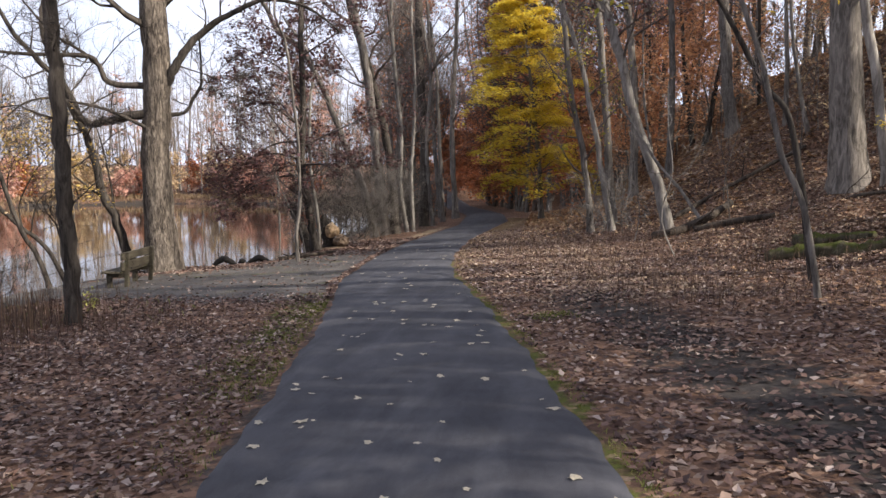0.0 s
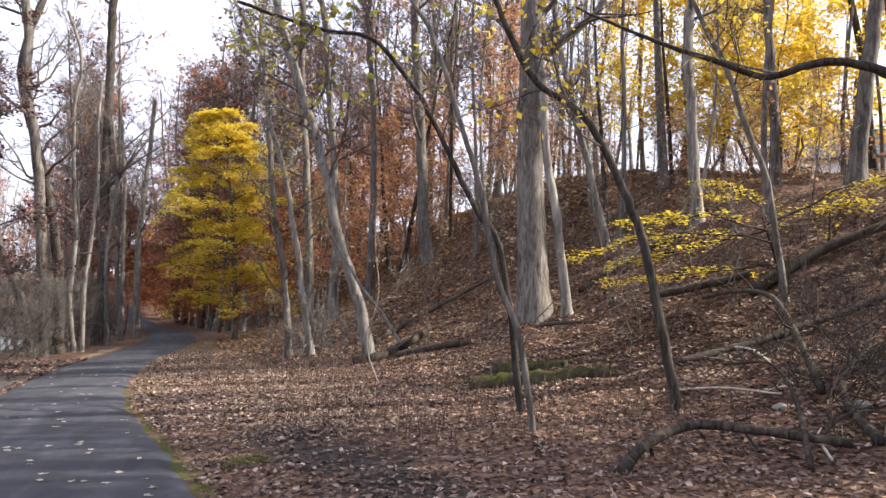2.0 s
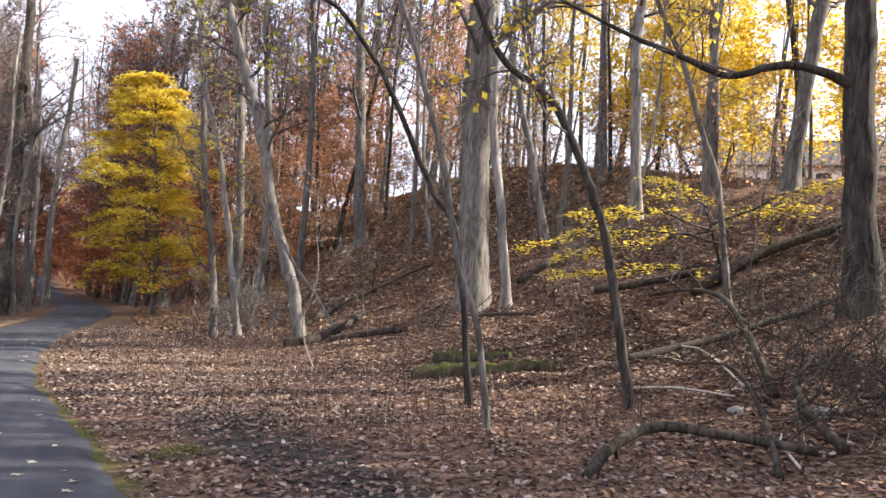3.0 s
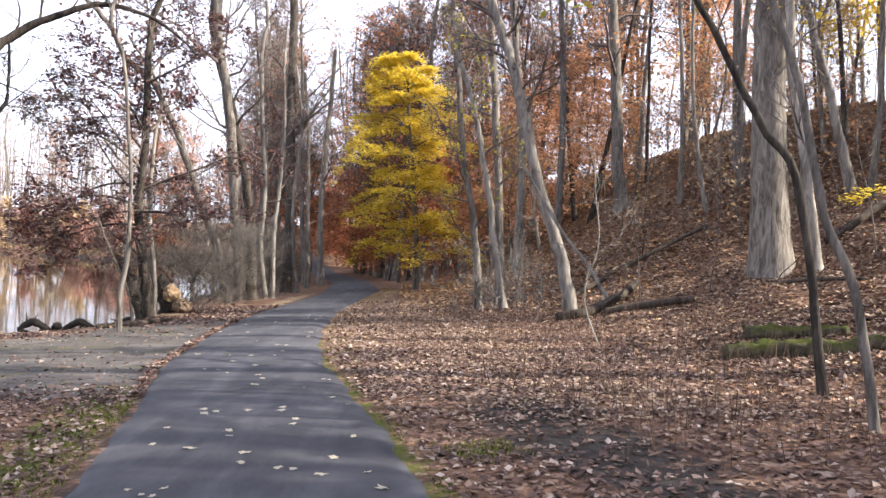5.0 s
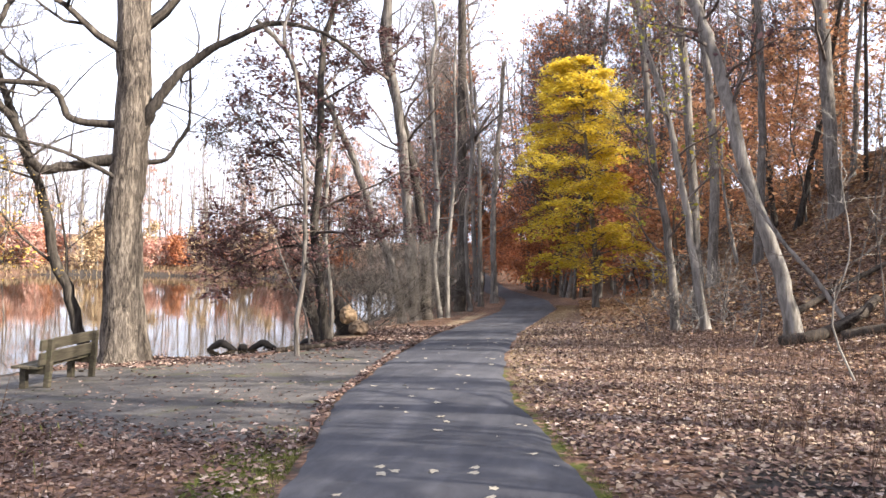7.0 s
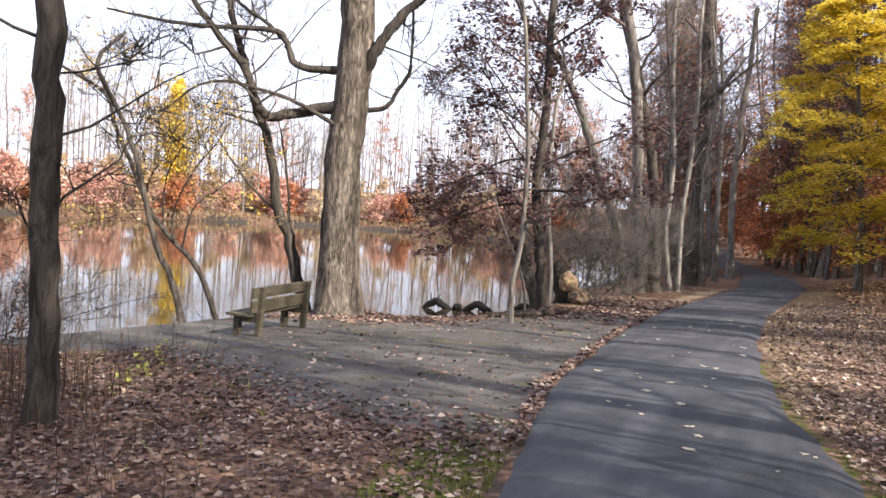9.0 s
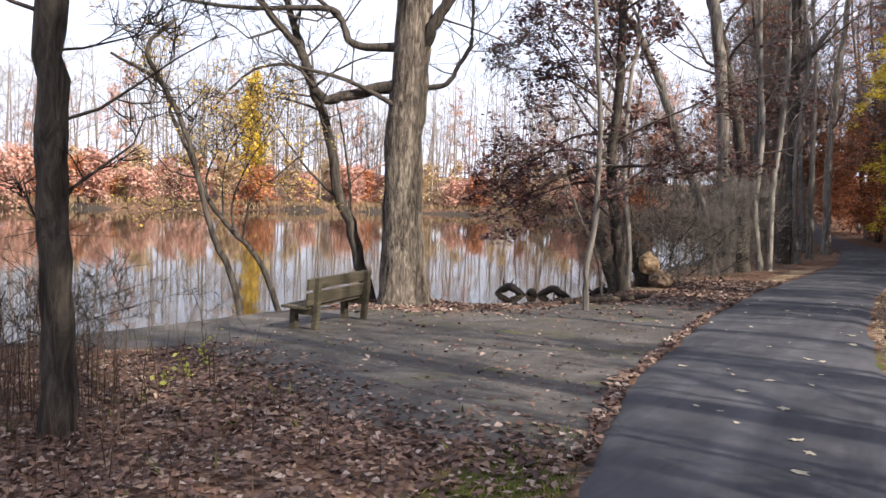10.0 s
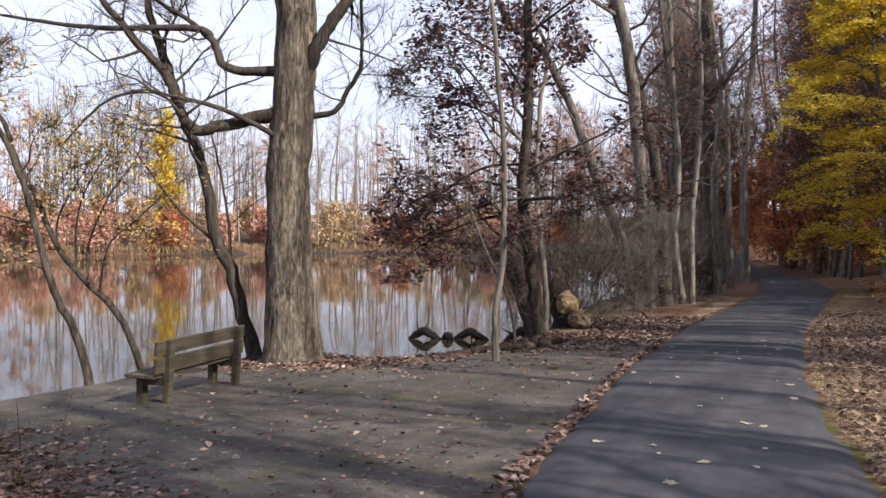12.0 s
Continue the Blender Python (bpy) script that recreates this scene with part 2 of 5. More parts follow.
ASPHALT = asphalt("dark_asphalt", (0.0145, 0.0145, 0.018), (0.039, 0.039, 0.046), (0.078, 0.077, 0.084)).mat


def pad_material():
    m = asphalt("worn_asphalt_dirt_and_sun_streaks", (0.016, 0.0148, 0.0143), (0.048, 0.043, 0.04), (0.085, 0.074, 0.064))
    old = m.shader.inputs["Base Color"].links[0].from_socket
    sp = m.space()
    # Dirt whose pale patches run along x, also painting in sunlight stripes.
    dirt = m.ramp(m.noise(38, 5, 0.8, sp), [(0.32, (0.04, 0.037, 0.036)), (0.5, (0.085, 0.077, 0.071)), (0.68, (0.165, 0.149, 0.133))])
    where = m.step(m.noise(1.1, 8, 0.78, m.space((0.6, 1.2, 1)), 0.6), 0.47, 0.6)
    base = m.blend(m.maths("MULTIPLY", where, 0.85), old, dirt)
    specks = m.step(m.cells(11, m.blend(0.2, sp, m.noise(7, 3, 0.6, sp), "ADD"), False), 0.2, 0.12)
    base = m.blend(m.maths("MULTIPLY", specks, 0.7), base, (0.2, 0.165, 0.13))
    moss = m.step(m.noise(1.3, 7, 0.75, m.space((0.7, 1.3, 1.3)), 0.4), 0.56, 0.66)
    tuft = m.ramp(m.noise(30, 4, 0.7, sp), [(0.3, (0.03, 0.034, 0.008)), (0.7, (0.11, 0.105, 0.03))])
    base = m.blend(m.maths("MULTIPLY", moss, 0.75), base, tuft)
    m.colour(base)
    return m.mat


PAD = pad_material()
GROUND = ground_material()


def water_material():
    m = Mat("still_pond_water", 0.015, spec=0.5)
    m.shader.inputs["IOR"].default_value = 1.33
    sp = m.space((1, 1, 1))
    m.colour(m.ramp(m.noise(0.06, 3, 0.5, sp), [(0.3, (0.034, 0.025, 0.017)), (0.7, (0.055, 0.042, 0.029))]))
    m.bump(m.blend(0.4, m.noise(0.9, 3, 0.5, sp), m.noise(5.0, 2, 0.5, sp)), 0.1, 0.03)
    return m.mat


WATER = water_material()


def plank_material():
    m = Mat("weathered_bench_wood", 0.85, spec=0.2)
    grain = m.noise(9, 6, 0.7, m.space((1, 0.06, 1.4)), 0.4)
    spots = m.noise(3, 5, 0.7, m.space())
    base = m.ramp(grain, [(0.3, (0.021, 0.0175, 0.0125)), (0.5, (0.05, 0.042, 0.029)), (0.72, (0.09, 0.077, 0.055))])
    base = m.blend(m.step(spots, 0.52, 0.7), base, (0.0525, 0.0525, 0.0289))
    m.colour(base)
    m.bump(grain, 0.7, 0.006)
    return m.mat


PLANK = plank_material()


def plain(name, colour, second, scale=6.0, rough=0.85, depth=0.01):
    m = Mat(name, rough, spec=0.2)
    n = m.noise(scale, 6, 0.7, m.space())
    m.colour(m.ramp(n, [(0.3, colour), (0.7, second)]))
    m.bump(n, 0.6, depth)
    return m.mat


CUT_WOOD = plain("cut_log_end", (0.21, 0.133, 0.07), (0.385, 0.28, 0.175), 7)
ROT = plain("rotten_black_wood", (0.018, 0.015, 0.013), (0.06, 0.05, 0.042), 9, 0.9, 0.05)
DRIFT = plain("wet_black_driftwood", (0.006, 0.005, 0.005), (0.014, 0.012, 0.011), 9, 0.9, 0.02)
STONE = plain("pale_stone", (0.15, 0.14, 0.125), (0.27, 0.25, 0.225), 9)
STUMPWOOD = plain("weathered_stump_wood", (0.06, 0.04, 0.028), (0.2, 0.145, 0.1), 8, 0.9, 0.04)
SIDING = plain("pale_house_siding", (0.68, 0.67, 0.64), (0.8, 0.79, 0.76), 1.5)
SHINGLE = plain("dark_roof_shingles", (0.05, 0.05, 0.052), (0.1, 0.098, 0.1), 4)
GLASS = plain("dark_window_glass", (0.03, 0.035, 0.04), (0.06, 0.065, 0.07), 1.0, 0.08, 0.0)
TRIM = plain("white_trim", (0.7, 0.7, 0.68), (0.8, 0.8, 0.78), 3)

# ---- mesh helpers ----


def mesh_of(name, verts, faces, smooth=True):
    """A mesh from vertex and face arrays; faces all of one size."""
    verts, faces = np.asarray(verts, np.float32), np.asarray(faces, np.int32)
    me = bpy.data.meshes.new(name)
    n, k = faces.shape
    me.vertices.add(len(verts))
    me.vertices.foreach_set("co", verts.ravel())
    me.loops.add(n * k)
    me.loops.foreach_set("vertex_index", faces.ravel())
    me.polygons.add(n)
    me.polygons.foreach_set("loop_start", np.arange(0, n * k, k, dtype=np.int32))
    me.update(calc_edges=True)
    me.polygons.foreach_set("use_smooth", np.full(n, smooth))
    me.validate()
    return me


def empty(name, place, label, category, group="", kind=""):
    ob = new(name)
    ob.empty_display_size = 0.2
    ob.location = place
    return tagged(ob, label, category, group, kind)


def part(name, data, material, parent=None, label=""):
    """Links a bmesh or a mesh as one mesh object under a thing; its coordinates are the parent's own."""
    if isinstance(data, bmesh.types.BMesh):
        me = bpy.data.meshes.new(name)
        data.to_mesh(me)
        data.free()
    else:
        me = data
    if not me.materials:
        me.materials.append(material)
    ob = new(name, me)
    ob.parent = parent
    return tagged(ob, label) if label else ob


def bar(bm, size, m, bevel=0.006):
    """A bevelled board of the given size at the pose m."""
    made = bmesh.ops.create_cube(bm, size=1.0, matrix=m @ Matrix.Diagonal((*size, 1)))
    edges = list({e for v in made["verts"] for e in v.link_edges})
    bmesh.ops.bevel(bm, geom=edges, offset=bevel, segments=2, affect="EDGES", profile=0.6)


def spline(points, n):
    """n places on a smooth curve through the given ones."""
    p = np.array(points, float)
    p = np.vstack([2 * p[0] - p[1], p, 2 * p[-1] - p[-2]])
    out = []
    for u in np.linspace(0, len(points) - 1, n):
        i = min(int(u), len(points) - 2)
        f = u - i
        a, b, c, d = p[i:i + 4]
        out.append(0.5 * (2 * b + (c - a) * f + (2 * a - 5 * b + 4 * c - d) * f * f + (3 * b - a - 3 * c + d) * f ** 3))
    return np.array(out)


def tubes(paths, sides, rng=None, rough=0.0):
    """One set of vertices and quads for many tapering tubes of (places, radii)."""
    verts, faces, count = [], [], 0
    turn = np.linspace(0, 2 * np.pi, sides, endpoint=False)
    for places, radii in paths:
        n = len(places)
        along = np.gradient(places, axis=0)
        along /= np.linalg.norm(along, axis=1, keepdims=True) + 1e-9
        side = np.cross(along, (0.31, 0.17, 0.05) if abs(along[0][2]) > 0.8 else (0, 0, 1))
        side /= np.linalg.norm(side, axis=1, keepdims=True) + 1e-9
        third = np.cross(along, side)
        r = np.asarray(radii, float)[:, None] * np.ones(sides)
        if rough:
            r = r * (1 + rough * rng.standard_normal((n, sides)))
        ring = places[:, None] + r[..., None] * (np.cos(turn)[None, :, None] * side[:, None] + np.sin(turn)[None, :, None] * third[:, None])
        verts.append(ring.reshape(-1, 3))
        i, j = np.meshgrid(np.arange(n - 1), np.arange(sides), indexing="ij")
        k = (j + 1) % sides
        quad = np.stack([i * sides + j, i * sides + k, (i + 1) * sides + k, (i + 1) * sides + j], -1).reshape(-1, 4)
        faces.append(quad + count)
        count += n * sides
    return np.vstack(verts), np.vstack(faces)


def flakes(places, size, rng, flat=0.0, length=1.5):
    """Leaves: a folded, pointed quad at each place; flat 1 lays them level."""
    n = len(places)
    size = size * rng.uniform(0.6, 1.4, n)[:, None]
    a = rng.standard_normal((n, 3))
    a[:, 2] *= 1 - flat
    a /= np.linalg.norm(a, axis=1, keepdims=True) + 1e-9
    up = rng.standard_normal((n, 3)) * (1 - flat) + np.array([0, 0, 1.0]) * flat * 2.2 + rng.standard_normal((n, 3)) * 0.35
    b = np.cross(up, a)
    b /= np.linalg.norm(b, axis=1, keepdims=True) + 1e-9
    c = np.cross(a, b)
    curl = rng.uniform(-0.25, 0.35, n)[:, None] * size
    v = np.stack([places - a * size * length / 2, places + b * size * 0.5 + c * curl, places + a * size * length / 2, places - b * size * 0.5 + c * curl], 1)
    base = np.arange(n)[:, None] * 4
    tri = np.concatenate([base + [0, 1, 2], base + [0, 2, 3]], 1).reshape(-1, 3)
    return v.reshape(-1, 3), tri


def shoot(rng, start, way, length, r0, r1, bend=0.25, up=0.15, n=5):
    """One wandering branch: its places and radii."""
    places, p, w = [np.array(start, float)], np.array(start, float), np.array(way, float)
    for _ in range(n - 1):
        w = w + rng.standard_normal(3) * bend + np.array([0, 0, up])
        w /= np.linalg.norm(w)
        p = p + w * length / (n - 1)
        places.append(p)
    return np.array(places), np.linspace(r0, r1, n)


def sprout(rng, stem, radii, count, length, level, spread=0.9, up=0.15, start=0.35, out=None, thin=0.006, bend=0.22, ratio=(0.3, 0.5), kids=5):
    """Side branches on a stem, and theirs on them, down to twigs."""
    out = [] if out is None else out
    for i in range(count):
        f = start + (1 - start) * (i + rng.uniform(0, 1)) / count
        at = f * (len(stem) - 1)
        k = min(int(at), len(stem) - 2)
        place = stem[k] + (stem[k + 1] - stem[k]) * (at - k)
        r = max(thin, (radii[k] + (radii[k + 1] - radii[k]) * (at - k)) * rng.uniform(*ratio))
        along = stem[k + 1] - stem[k]
        along /= np.linalg.norm(along) + 1e-9
        side = np.cross(along, rng.standard_normal(3))
        side /= np.linalg.norm(side) + 1e-9
        way = along * rng.uniform(0.3, 0.8) + side * spread
        way /= np.linalg.norm(way)
        size = length * rng.uniform(0.55, 1.15) * (1.15 - 0.5 * f)
        places, rr = shoot(rng, place, way, size, r, max(thin * 0.5, r * 0.3), bend, up, 5 if level > 1 else 3)
        out.append((places, rr))
        if level > 1:
            sprout(rng, places, rr, max(2, int(kids - 1 + rng.integers(0, 3))), size * 0.52, level - 1, spread, up, 0.25, out, thin, bend, (0.4, 0.65), kids)
    return out


def spikes(rng, paths, per, length, thick, thinnest=0.03, spread=0.8, up=0.25):
    """Fine straight twigs, three-sided, along the thin branches: vertices and triangles."""
    at, way, size = [], [], []
    for places, radii in paths:
        if radii[0] > thinnest:
            continue
        u = rng.uniform(0.15, 1.0, per) * (len(places) - 1)
        k = np.minimum(u.astype(int), len(places) - 2)
        step = places[k + 1] - places[k]
        at.append(places[k] + step * (u - k)[:, None])
        way.append(step / (np.linalg.norm(step, axis=1, keepdims=True) + 1e-9))
    at, way = np.vstack(at), np.vstack(way)
    n = len(at)
    way = way * 0.7 + rng.standard_normal((n, 3)) * spread * 0.6 + np.array([0, 0, up])
    way /= np.linalg.norm(way, axis=1, keepdims=True)
    side = np.cross(way, rng.standard_normal((n, 3)))
    side /= np.linalg.norm(side, axis=1, keepdims=True) + 1e-9
    third = np.cross(way, side)
    tip = at + way * length * rng.uniform(0.4, 1.3, n)[:, None]
    v = np.stack([at + side * thick, at + (third * 0.87 - side * 0.5) * thick, at - (third * 0.87 + side * 0.5) * thick, tip], 1).reshape(-1, 3)
    b = np.arange(n)[:, None] * 4
    f = np.concatenate([b + [0, 1, 3], b + [1, 2, 3], b + [2, 0, 3]], 1).reshape(-1, 3)
    return v, f


def leaf_places(rng, paths, per, spread, thinnest=0.02):
    """Places for leaves round the outer halves of the thin branches."""
    got = []
    for places, radii in paths:
        if radii[0] > thinnest:
            continue
        u = rng.uniform(0.25, 1.0, per) * (len(places) - 1)
        k = np.minimum(u.astype(int), len(places) - 2)
        got.append(places[k] + (places[k + 1] - places[k]) * (u - k)[:, None] + rng.standard_normal((per, 3)) * spread)
    return np.vstack(got)


# ---- the lie of the land ----
WATER_LEVEL = -2.0
RIGHT_EDGE = [(-30, 3.6), (0, 2.1), (6.4, 1.2), (9.3, 0.7), (12.4, 0.1), (14.5, -0.35), (17, -0.9), (19.5, -1.25), (22.5, -1.5), (28, -1.65), (36, -1.3), (42, -1.0), (46, -1.25), (50, -1.5), (54, -1.78), (58, -2.2), (62, -2.9), (66, -3.75), (72, -5.1), (80, -7.0), (100, -11.9), (120, -16.4)]
LEFT_EDGE = [(-30, 1.2), (0, -0.3), (6.4, -1.2), (9.3, -1.7), (12.4, -2.25), (14.5, -2.7), (17, -3.3), (19.5, -3.55), (22.5, -3.85), (28, -4.1), (36, -3.8), (42, -3.62), (46, -3.95), (50, -4.2), (54, -4.5), (58, -4.8), (62, -5.4), (66, -6.3), (72, -7.7), (80, -9.6), (100, -14.5), (120, -19)]
NEAR_SHORE = [(-140, -60), (-70, -32), (-38, -12), (-22, 2), (-15.5, 11), (-12.2, 15.8), (-11.7, 18.2), (-11.9, 20.2), (-11.2, 22.8), (-9.8, 24.0), (-8.5, 23.7), (-7.9, 25.2), (-7.5, 27.2), (-8.4, 31), (-9, 36), (-9.5, 44), (-11, 56), (-16, 72), (-26, 88), (-40, 95)]
FAR_SHORE = [(-52, 93.5), (-60, 87), (-66.5, 73), (-70.5, 59), (-80, 30), (-110, -5), (-150, -40)]
POND = np.array(NEAR_SHORE + FAR_SHORE, float)


def right_edge(y):
    ys, xs = zip(*RIGHT_EDGE)
    return np.interp(y, ys, xs)


def left_edge(y):
    ys, xs = zip(*LEFT_EDGE)
    return np.interp(y, ys, xs)


def ease(a, b, v):
    u = np.clip((v - a) / (b - a), 0, 1)
    return u * u * (3 - 2 * u)


def pond_distance(x, y):
    """Metres from the pond's edge: positive on land, negative in the water."""
    p = np.stack([x, y], -1)
    near = np.full(x.shape, 1e9)
    inside = np.zeros(x.shape, bool)
    for a, b in zip(POND, np.roll(POND, -1, 0)):
        ab, ap = b - a, p - a
        u = np.clip((ap @ ab) / (ab @ ab), 0, 1)
        near = np.minimum(near, np.hypot(*np.moveaxis(ap - u[..., None] * ab, -1, 0)))
        cross = (a[1] > y) != (b[1] > y)
        inside ^= cross & (x < (b[0] - a[0]) * (y - a[1]) / (b[1] - a[1] + 1e-12) + a[0])
    return np.where(inside, -near, near)


def land(x, y, bumps=True):
    """The height of the ground."""
    x, y = np.asarray(x, float), np.asarray(y, float)
    low = 0.0682 * np.clip(x, -14, 7) - 0.0209 * np.clip(y, -4, 60)
    d = x - right_edge(y)
    rise = (0.055 + 0.045 * ease(24, 38, y)) * np.maximum(0, d - 4.5 + 2.0 * ease(20, 34, y)) ** 1.85
    crest = 6.0 + 2.6 * ease(18, 42, y)
    z = low + crest * np.tanh(rise / crest)
    shore = pond_distance(x, y)
    far = WATER_LEVEL + 0.55 + np.clip(shore, 0, 80) * 0.07
    z = z + (far - z) * ease(-15, -30, x)
    z = z + (far - z) * ease(70, 90, y) * ease(0, -14, x)
    bank = WATER_LEVEL + np.clip(shore, -3, 3) * np.where(x > -16, 1.25, 0.5) - 0.03
    z = np.where(shore < 3, z + (bank - z) * (1 - ease(0.15, 1.1, shore)), z)
    if bumps:
        off = ease(0.05, 0.8, np.maximum(d, left_edge(y) - x))
        wave = 0.05 * np.sin(1.7 * x + 0.6 * y) * np.sin(1.3 * y - 0.5 * x + 1) + 0.03 * np.sin(3.9 * x + 2 * y) * np.sin(3.1 * y - 1.1 * x)
        hill = ease(5, 9, d)
        off = off * (1 - ease(-0.5, 0.1, y - pad_front(x)) * ease(33, 31, y) * (x < left_edge(y) + 0.3) * (x > -12.5))
        z = z + off * ease(0.5, 2, shore) * wave * (0.5 + 2.0 * hill) - 0.012
    return z


def ground_at(x, y):
    return float(land(np.array([x]), np.array([y]))[0])


def spaced(parts):
    """Grid lines: stretches of (from, to, step)."""
    return np.unique(np.round(np.concatenate([np.arange(a, b, s) for a, b, s in parts]), 3))


PAD_FRONT = [(-13, 15.6), (-9.6, 16.0), (-8.9, 16.6), (-6.6, 15.5), (-5.2, 14.7), (-4.2, 14.5), (-2.6, 14.5)]


def pad_front(x):
    xs, ys = zip(*PAD_FRONT)
    return np.interp(x, xs, ys)


gx = spaced([(-900, -200, 70), (-200, -60, 8), (-60, -16, 2), (-16, -8, 0.3), (-8, 8, 0.16), (8, 20, 0.4), (20, 60, 2), (60, 200, 14), (200, 901, 70)])
gy = spaced([(-500, -60, 60), (-60, -6, 6), (-6, 4, 1), (4, 28, 0.16), (28, 50, 0.4), (50, 110, 2), (110, 200, 10), (200, 1001, 80)])
GX, GY = np.meshgrid(gx, gy, indexing="ij")
GZ = land(GX, GY)
nx, ny = GX.shape
ii, jj = np.meshgrid(np.arange(nx - 1), np.arange(ny - 1), indexing="ij")
ground_faces = np.stack([ii * ny + jj, (ii + 1) * ny + jj, (ii + 1) * ny + jj + 1, ii * ny + jj + 1], -1).reshape(-1, 4)
ground_mesh = mesh_of("ground", np.stack([GX, GY, GZ], -1).reshape(-1, 3), ground_faces)
# what covers the soil: moss, straw, bare earth
dR, dL = GX - right_edge(GY), left_edge(GY) - GX
moss_cover = 0.62 * np.exp(-np.maximum(dR, 0) / 0.16) * (dR > -0.3) * ease(26, 18, GY) + 0.85 * np.exp(-((dL - 0.45) / 0.45) ** 2) * ease(5, 9, GY) * ease(15.5, 14, GY) * (0.45 + 0.55 * ease(10, 13, GY))
moss_cover += 0.7 * np.exp(-((GX - 0.75) ** 2 + (GY - 11.7) ** 2) / 0.06)
straw_cover = 0.6 * ease(-0.2, 0.1, dR) * ease(2.2, 0.1, dR) * ease(14.5, 17.5, GY) * ease(60, 40, GY) + 0.6 * ease(0, 0.2, dL) * ease(1.6, 0.3, dL) * ease(22, 27, GY) * ease(48, 36, GY)
bare_cover = 0.72 * np.exp(-(((dR - 1.4) / 0.9) ** 2)) * ease(16, 13, GY) + 0.85 * (pond_distance(GX, GY) < 1.1) + 0.5 * np.exp(-np.maximum(dL, 0) / 0.35) * (dL > -0.4)
cover = ground_mesh.color_attributes.new("cover", "FLOAT_COLOR", "POINT")
cover.data.foreach_set("color", np.stack([moss_cover, straw_cover, bare_cover, np.ones_like(GX)], -1).astype(np.float32).ravel())
tagged(part("ground", ground_mesh, GROUND), "brown forest soil thick with fallen autumn leaves", "ground", kind="structure")

# the paved path, a thin slab with uneven edges
py = spaced([(-30, 4, 1), (4, 30, 0.12), (30, 110, 0.6)])
rng = np.random.default_rng(3)


def wander(y, seed, size):
    return size * (np.sin(y * 2.3 + seed) + 0.7 * np.sin(y * 5.1 + seed * 2) + 0.5 * np.sin(y * 11.7 + seed * 3))


def strip(name, y, xa, xb, lift, material, label, columns=12):
    u = np.linspace(0, 1, columns)
    X = xa[:, None] + (xb - xa)[:, None] * u
    Y = y[:, None] * np.ones(columns)
    crown = 0.02 * (1 - (2 * u - 1) ** 2)
    Z = land(X, Y, False) + lift + crown
    Z[:, 0] -= 0.05
    Z[:, -1] -= 0.05
    n, k = X.shape
    i, j = np.meshgrid(np.arange(n - 1), np.arange(k - 1), indexing="ij")
    f = np.stack([i * k + j, i * k + j + 1, (i + 1) * k + j + 1, (i + 1) * k + j], -1).reshape(-1, 4)
    return tagged(part(name, mesh_of(name, np.stack([X, Y, Z], -1).reshape(-1, 3), f), material), label, "path", kind="structure")


pl, pr = left_edge(py) + wander(py, 1.0, 0.022), right_edge(py) + wander(py, 4.0, 0.022)
strip("path", py, pl, pr, 0.022, ASPHALT, "dark grey asphalt footpath strewn with pale leaves")
# the worn pad round the bench
qx = np.arange(-11.6, -2.2, 0.14)
front = pad_front(qx) + wander(qx, 2.0, 0.05)
back_x, back_y = zip(*[(-11.6, 16.6), (-11.0, 18.0), (-10.9, 20.0), (-9.9, 21.4), (-8.0, 21.8), (-6.9, 23.2), (-6.2, 25.0), (-5.4, 27.5), (-4.2, 30.5), (-2.0, 30.6)])
back = np.interp(qx, back_x, back_y) + wander(qx, 5.0, 0.05)
u = np.linspace(0, 1, 90)
PX = qx[:, None] * np.ones(90)
PY = front[:, None] + (back - front)[:, None] * u
edge = left_edge(PY) + 0.02
PX = np.minimum(PX, edge)
PZ = land(PX, PY, False) + 0.006
for line in (PZ[:, 0], PZ[:, -1], PZ[0]):
    line -= 0.05
n, k = PX.shape
i, j = np.meshgrid(np.arange(n - 1), np.arange(k - 1), indexing="ij")
pad_faces = np.stack([i * k + j, (i + 1) * k + j, (i + 1) * k + j + 1, i * k + j + 1], -1).reshape(-1, 4)
tagged(part("pavement", mesh_of("pavement", np.stack([PX, PY, PZ], -1).reshape(-1, 3), pad_faces), PAD), "worn grey asphalt pad with dirt, moss and painted sun streaks beside the bench", "pavement", kind="structure")

# the pond
wb = bmesh.new()
bmesh.ops.create_grid(wb, x_segments=4, y_segments=4, size=1.0, matrix=Matrix.Translation((-80, 20, WATER_LEVEL)) @ Matrix.Diagonal((90, 95, 1, 1)))
tagged(part("water", wb, WATER), "still brown pond mirroring bare trees and sky", "pond", kind="structure")

# ---- trees ----


def stem_mesh(name, points, r0, r1, sides=12, flare=0.6, rough=0.05, seed=1, rings=None):
    """A trunk or limb: a tapering, lumpy tube with a flared foot."""
    r = np.random.default_rng(seed)
    n = rings or max(8, 5 * len(points))
    p = spline(points, n)
    p[1:] += r.normal(0, 0.13 * min(r0, 0.12), (n - 1, 3)) * (1, 1, 0.3)
    s = np.r_[0, np.cumsum(np.linalg.norm(np.diff(p, axis=0), axis=1))]
    radii = r0 + (r1 - r0) * (s / s[-1]) ** 0.9
    radii = radii * (1 + flare * np.exp(-s / (2.2 * r0 + 0.05)))
    v, f = tubes([(p, radii)], sides, r, rough)
    return mesh_of(name, v, f), p, radii


